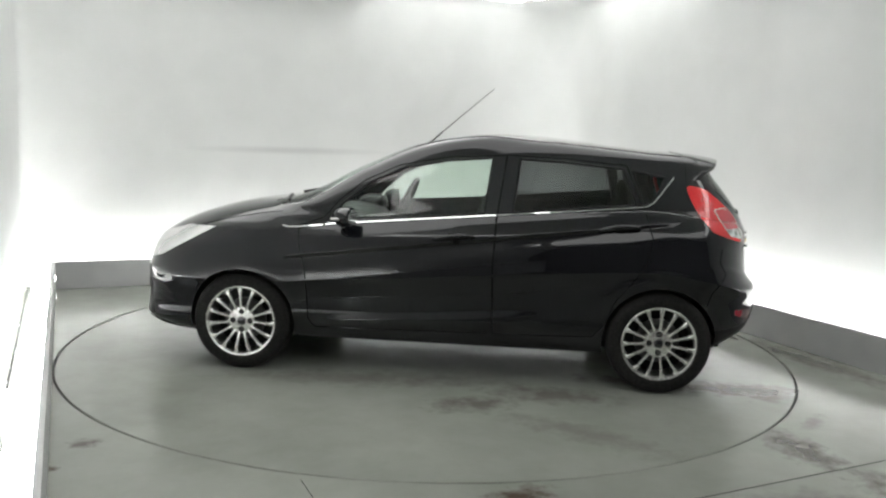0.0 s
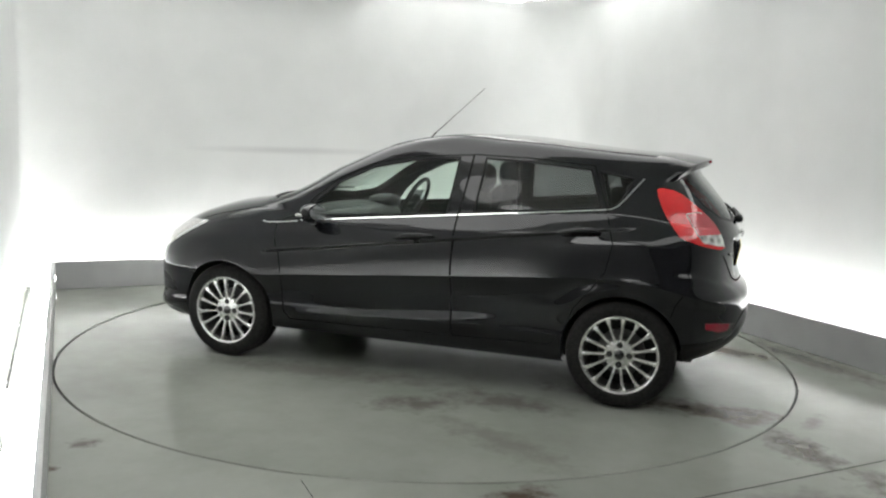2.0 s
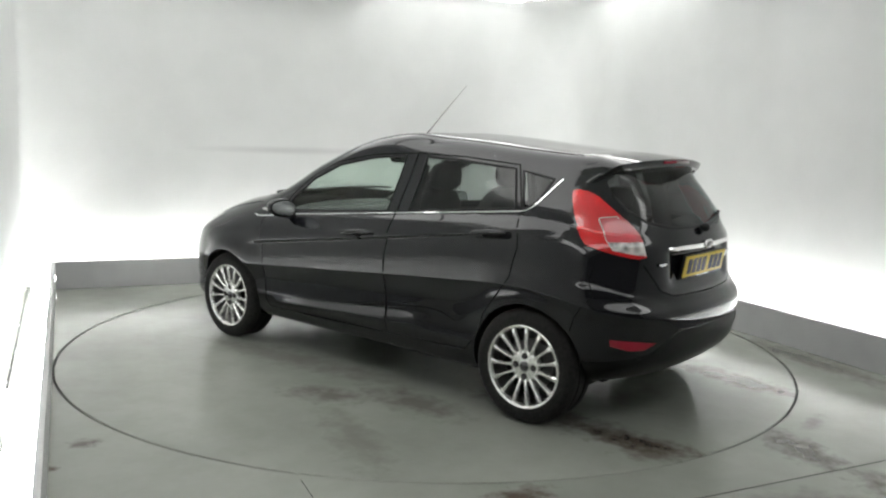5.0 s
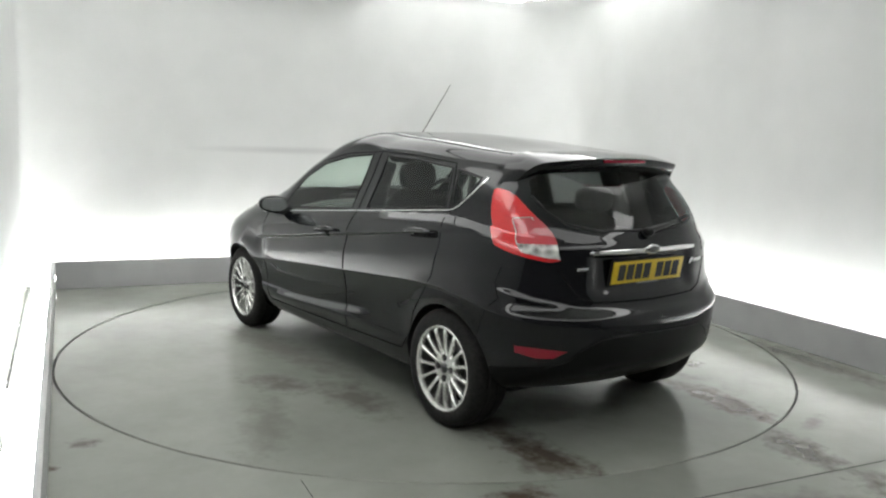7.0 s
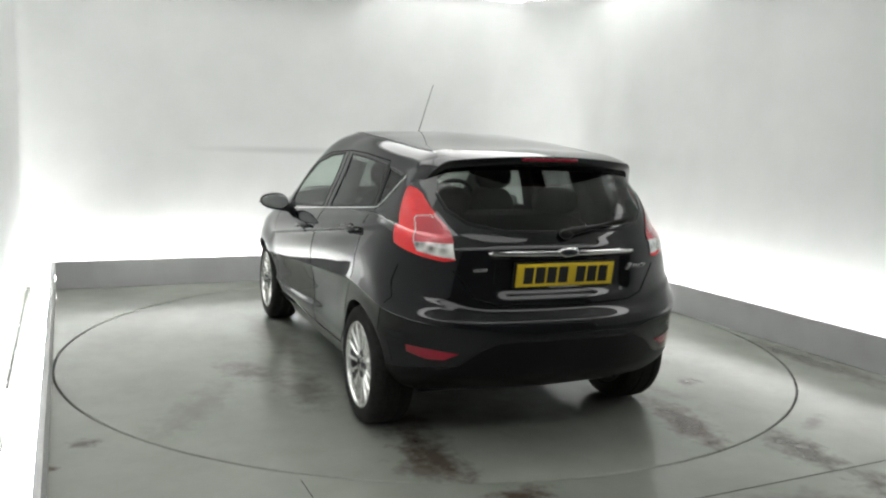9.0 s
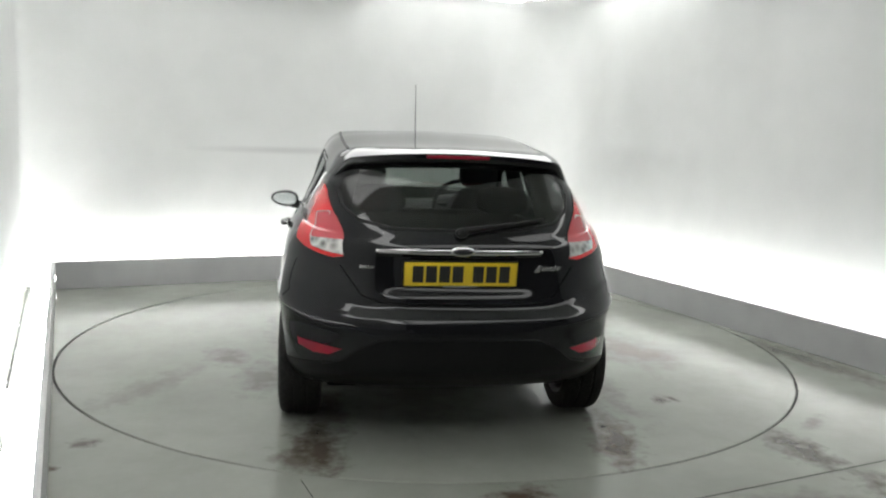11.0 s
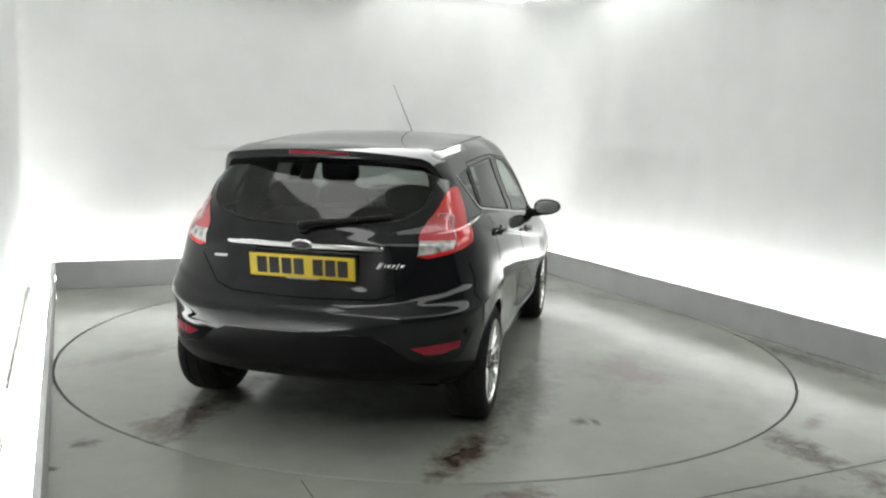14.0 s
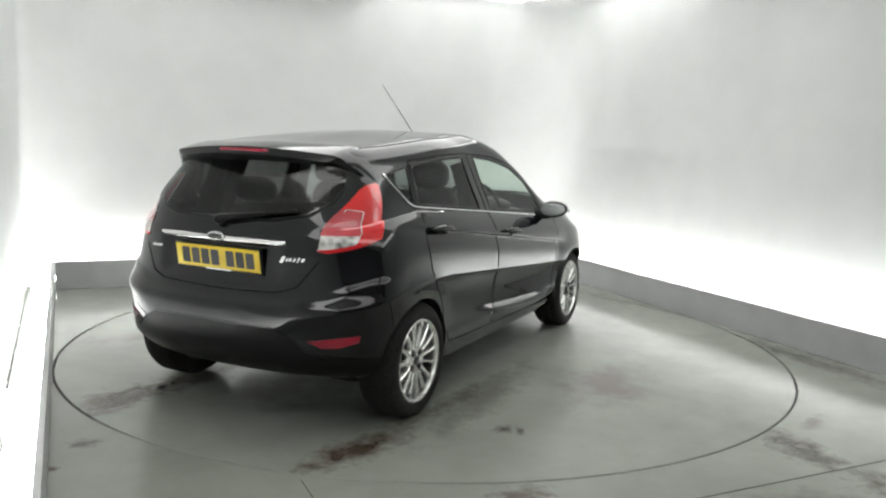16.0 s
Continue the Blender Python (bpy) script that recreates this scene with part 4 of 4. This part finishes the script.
def build_tail(car, hatch):
    """Spoiler, rear brightwork, plate, wiper and seams of the tail."""
    bm = bmesh.new()
    rows = []
    n = 48
    for i in range(n + 1):
        q = -1 + 2 * i / n
        sgn, k = (1 if q >= 0 else -1), min(abs(q) / 0.8, 1.0)
        w = max(0.0, (abs(q) - 0.8) / 0.2)
        edge = Vector((-1.632 + 0.075 * k * k + 0.13 * w, 0.50 * k + 0.095 * w ** 0.8, 1.362 - 0.030 * k * k - 0.125 * w ** 1.25))
        if w == 0:
            root = surface_top(-1.37, 0.495 * k + 0.0005)[0] + Vector((0, 0, 0.002))
        else:
            root = surface_at(-1.37, 1.342 - 0.125 * w)[0] + Vector((0, 0.002, 0.001))
        out = Vector((0, 0.35 * k ** 6, 1 - 0.4 * k ** 6)) * 0.007
        inner = Vector((0, -0.25 * k ** 6, -1 + 0.5 * k ** 6)).normalized()
        line = [root, root.lerp(edge, 0.33) + out, root.lerp(edge, 0.7) + out, edge + out * 0.4, edge + inner * 0.006 + Vector((-0.002, 0, 0)), edge + inner * (0.034 - 0.012 * w) + Vector((0.006, 0, 0)),
                edge + inner * (0.052 - 0.038 * w) + Vector((0.05 - 0.03 * w, 0, 0)), edge + inner * (0.066 - 0.05 * w) + Vector((0.13 - 0.11 * w, -0.01 * k, 0))]
        rows.append([bm.verts.new((p.x, p.y * sgn, p.z)) for p in line])
    for r0, r1 in zip(rows, rows[1:]):
        for j in range(7):
            bm.faces.new((r0[j], r1[j], r1[j + 1], r0[j + 1]))
    bmesh.ops.recalc_face_normals(bm, faces=bm.faces)
    spoiler = on_car("spoiler", bm, PAINT, hatch, "gloss black roof spoiler")
    on_car("stop_lamp", box(-1.637, -1.60, -0.15, 0.15, 1.340, 1.356, 0.003), DARK_RED, spoiler, "dark red high stop lamp")
    # seams
    on_car("tailgate_seam", ribbon(rear_path([(0.0, 0.682), (0.36, 0.690), (0.45, 0.72), (0.545, 0.85)]), 0.007, 0.0015), GROOVE, hatch)
    on_car("bumper_insert_seam", ribbon(rear_path([(0.0, 0.535), (0.36, 0.53), (0.45, 0.49), (0.53, 0.425), (0.62, 0.40)]), 0.008, 0.001, 0.003), PAINT, car)
    on_car("window_seal", ribbon(rear_path([(0.0, 1.018), (0.30, 1.022), (0.46, 1.052), (0.535, 1.11), (0.555, 1.18)]), 0.016, 0.0, 0.002), PLASTIC, hatch, "black rubber window seal")
    # chrome bar with an oval badge
    bar = blob(0, 0, 0, 0.014, 0.388, 0.0125, 5.0, 32, 12)
    for v in bar.verts:
        v.co += Vector((-1.822 + 0.20 * v.co.y ** 2, 0, 0.924))
    bar_ob = on_car("chrome_bar", bar, CHROME, hatch, "chrome bar above the number plate")
    badge = blob(0, 0, 0, 0.010, 0.056, 0.024, 2.0, 28, 14)
    for v in badge.verts:
        v.co += Vector((-1.838, -0.003, 0.930))
    ring_ob = on_car("badge_ring", badge, CHROME, bar_ob, "oval chrome badge rim")
    badge = blob(0, 0, 0, 0.010, 0.048, 0.0175, 2.0, 28, 14)
    for v in badge.verts:
        v.co += Vector((-1.841, -0.003, 0.930))
    on_car("badge_face", badge, BADGE_BLUE, bar_ob, "dark blue oval badge")
    # number plate, its writing as plain bars
    tilt = Matrix.Translation((-1.8165, 0.0, 0.825)) @ Matrix.Rotation(radians(-9), 4, "Y")
    def tilted(bm):
        bmesh.ops.transform(bm, matrix=tilt, verts=bm.verts)
        return bm
    holder = on_car("plate_holder", tilted(box(-0.004, 0.012, -0.268, 0.268, -0.064, 0.060, 0.003)), PLASTIC, hatch)
    plate = on_car("number_plate", tilted(box(-0.008, -0.0045, -0.26, 0.26, -0.0555, 0.0555, 0.001)), YELLOW, hatch, "yellow rear number plate")
    y = 0.222
    for i in range(7):
        on_car("plate_bar", tilted(box(-0.0095, -0.0085, y - 0.050, y, -0.0395, 0.0395)), INK, plate, smooth=False)
        y -= 0.061 if i != 3 else 0.094
    on_car("plate_strip", tilted(box(-0.0095, -0.0045, -0.08, 0.08, -0.0625, -0.0562)), SILVER, plate)
    # badges
    p = surface_rear(0.421, 0.849)[0]
    on_car("badge_bar", box(p.x - 0.006, p.x + 0.01, 0.382, 0.460, 0.842, 0.856, 0.002), SILVER, hatch, "small silver badge bar")
    for yy, w, h in ((-0.372, 0.011, 0.018), (-0.396, 0.005, 0.010), (-0.413, 0.007, 0.010), (-0.433, 0.007, 0.010), (-0.451, 0.005, 0.015), (-0.472, 0.009, 0.010)):
        p = surface_rear(-yy, 0.85)[0]
        bm = box(-0.005, 0.012, -w, w, -h, h * 0.8, 0.002)
        for v in bm.verts:
            v.co.y -= v.co.z * 0.6
            v.co += Vector((p.x, yy, 0.848))
        on_car("badge_bar", bm, SILVER, hatch, "slanted silver badge bar")
    # wiper
    path = []
    for i in range(9):
        y = 0.0 + 0.40 * i / 8
        q, nn = surface_rear(y + 0.001, 1.012 + 0.055 * i / 8)
        path.append(Vector((q.x - 0.028, -y, q.z + 0.008)))
    wiper = on_car("rear_wiper", tube(path[:6], [0.019, 0.017, 0.014, 0.012, 0.010, 0.009], 8), PLASTIC, hatch, "black rear wiper arm")
    on_car("wiper_blade", tube([p + Vector((0.016, 0, -0.003)) for p in path[2:]], 0.009, 8), RUBBER, wiper)
    q = surface_rear(0.001, 1.005)[0]
    on_car("wiper_pivot", blob(q.x - 0.018, 0.0, 1.012, 0.028, 0.030, 0.024, 2.2), PLASTIC, wiper)
    # aerial on the roof
    foot = surface_top(0.215, 0.001)[0]
    aerial = on_car("aerial", tube([foot + Vector((0.0, 0, -0.005)), foot + Vector((-0.012, 0, 0.012))], [0.016, 0.010], 10), PLASTIC, car, "thin roof aerial leaning back")
    on_car("aerial_base", tube([foot + Vector((-0.005, 0, 0.004)), foot + Vector((-0.085, 0.010, 0.078))], [0.0062, 0.0045], 8), PLASTIC, aerial)
    on_car("aerial_rod", tube([foot + Vector((-0.085, 0.010, 0.078)), foot + Vector((-0.42, 0.05, 0.365))], [0.0032, 0.0018], 6), PLASTIC, aerial)


def build_cabin(car):
    """What shows through the windows: seats, dashboard, wheel, shelf."""
    def seat(y, x0, width):
        cushion = blob(x0 + 0.24, y, 0.47, 0.27, width, 0.10, 3.2)
        back = blob(0, 0, 0, 0.085, width, 0.33, 3.2)
        for v in back.verts:
            k = v.co.z
            v.co.y *= 1 - 0.28 * smooth((k + 0.1) / 0.4)
            v.co += Vector((x0 - 0.08 - 0.36 * k, y, 0.80))
        s = on_car("front_seat", back, CLOTH, car, "dark grey cloth seat")
        on_car("seat_cushion", cushion, CLOTH, s)
        rest = blob(x0 - 0.22, y, 1.205, 0.055, 0.125, 0.085, 2.8)
        on_car("headrest", rest, CLOTH, s)
        for d in (-0.05, 0.05):
            on_car("headrest_post", tube([(x0 - 0.19, y + d, 1.05), (x0 - 0.22, y + d, 1.18)], 0.007, 6), CHROME, s)
    seat(0.36, -0.10, 0.262)
    seat(-0.36, -0.06, 0.262)
    bench = blob(0, 0, 0, 0.09, 0.60, 0.30, 4.0)
    for v in bench.verts:
        v.co += Vector((-1.02 - 0.30 * v.co.z, 0, 0.76))
    bench = on_car("rear_bench", bench, CLOTH, car, "dark grey cloth rear bench")
    on_car("bench_cushion", blob(-0.78, 0, 0.47, 0.25, 0.60, 0.10, 4.0), CLOTH, bench)
    for y in (0.33, -0.33):
        on_car("headrest", blob(-1.13, y, 1.11, 0.05, 0.14, 0.075, 3.0), CLOTH, bench)
    dash = blob(0.78, 0, 0.80, 0.26, 0.66, 0.17, 3.0)
    dash = on_car("dashboard", dash, PLASTIC, car, "black moulded dashboard")
    on_car("instrument_hood", blob(0.66, -0.36, 0.96, 0.10, 0.17, 0.055, 2.4), PLASTIC, dash)
    ring = lathe([(0.186 + 0.015 * math.cos(a), 0.015 * math.sin(a)) for a in [2 * math.pi * i / 10 for i in range(10)]], 40, "X", closed=True)
    spin = Matrix.Translation((0.42, -0.36, 0.965)) @ Matrix.Rotation(radians(-24), 4, "Y")
    bmesh.ops.transform(ring, matrix=spin, verts=ring.verts)
    wheel = on_car("steering_wheel", ring, PLASTIC, car, "black steering wheel")
    boss = blob(0.01, 0, 0, 0.03, 0.075, 0.06, 2.4)
    bmesh.ops.transform(boss, matrix=spin, verts=boss.verts)
    on_car("steering_boss", boss, PLASTIC, wheel)
    for a in (0, 180, 270):
        d = Vector((0, math.cos(radians(a)), math.sin(radians(a))))
        bar = tube([spin @ (d * 0.05), spin @ (d * 0.18)], 0.012, 6)
        on_car("steering_spoke", bar, PLASTIC, wheel)
    for sgn in (1, -1):
        for x0, x1, y0, y1 in ((-0.29, -0.31, 0.66, 0.56), (-1.13, -1.05, 0.60, 0.51), (-1.34, -1.25, 0.55, 0.47)):
            bar = tube([(x0, sgn * y0, 0.90), (x0 * 0.5 + x1 * 0.5, sgn * (y0 + y1) / 2, 1.12), (x1, sgn * y1, 1.285)], [0.06, 0.05, 0.05], 8, 0.35)
            on_car("pillar_trim", bar, CLOTH, car, "dark inner pillar trim")
    on_car("parcel_shelf", box(-1.62, -1.14, -0.54, 0.54, 0.925, 0.945, 0.005), CLOTH, car, "dark parcel shelf")
    on_car("cabin_floor", box(-1.62, 1.3, -0.66, 0.66, 0.26, 0.33, 0.01), CLOTH, car)
    on_car("rear_view_mirror", blob(0.38, 0, 1.285, 0.02, 0.11, 0.03, 3.0), PLASTIC, car)
    on_car("roof_lining", box(-1.05, 0.02, -0.46, 0.46, 1.335, 1.343, 0.002), CLOTH, car, "dark roof lining")


def build_car():
    car = tagged(new("car"), "gloss black five-door hatchback parked on the turntable", "car")
    build_wheels(car)
    doors, hatch = build_shell(car)
    build_trim(car, doors, hatch)
    build_tail(car, hatch)
    build_cabin(car)
    return car, doors, hatch


# ---------------------------------------------------------------- all together
build_booth()
turntable = build_turntable()
car, doors, hatch = build_car()

TURN = ((0.0, 173.63), (0.5, 170.39), (1.0, 167.07), (1.5, 163.67), (2.0, 160.18), (2.5, 156.83), (3.0, 153.47), (3.5, 150.03), (4.0, 146.55), (4.8, 141.05), (5.6, 135.55), (6.5, 129.35), (7.0, 125.85),
        (7.5, 122.46), (8.0, 118.84), (8.5, 115.44), (9.0, 111.98), (9.8, 106.28), (10.6, 100.58), (11.5, 94.14), (12.0, 90.55), (12.5, 87.21), (13.0, 83.62), (13.5, 80.20), (14.0, 76.62),
        (14.5, 73.21), (15.0, 69.73), (15.5, 66.41), (16.0, 62.90))


def motions():
    rows = [(t, pose(0, 0, 0, 0, 0, a)) for t, a in TURN]
    walk(turntable, rows)
    walk(car, rows)


motions()
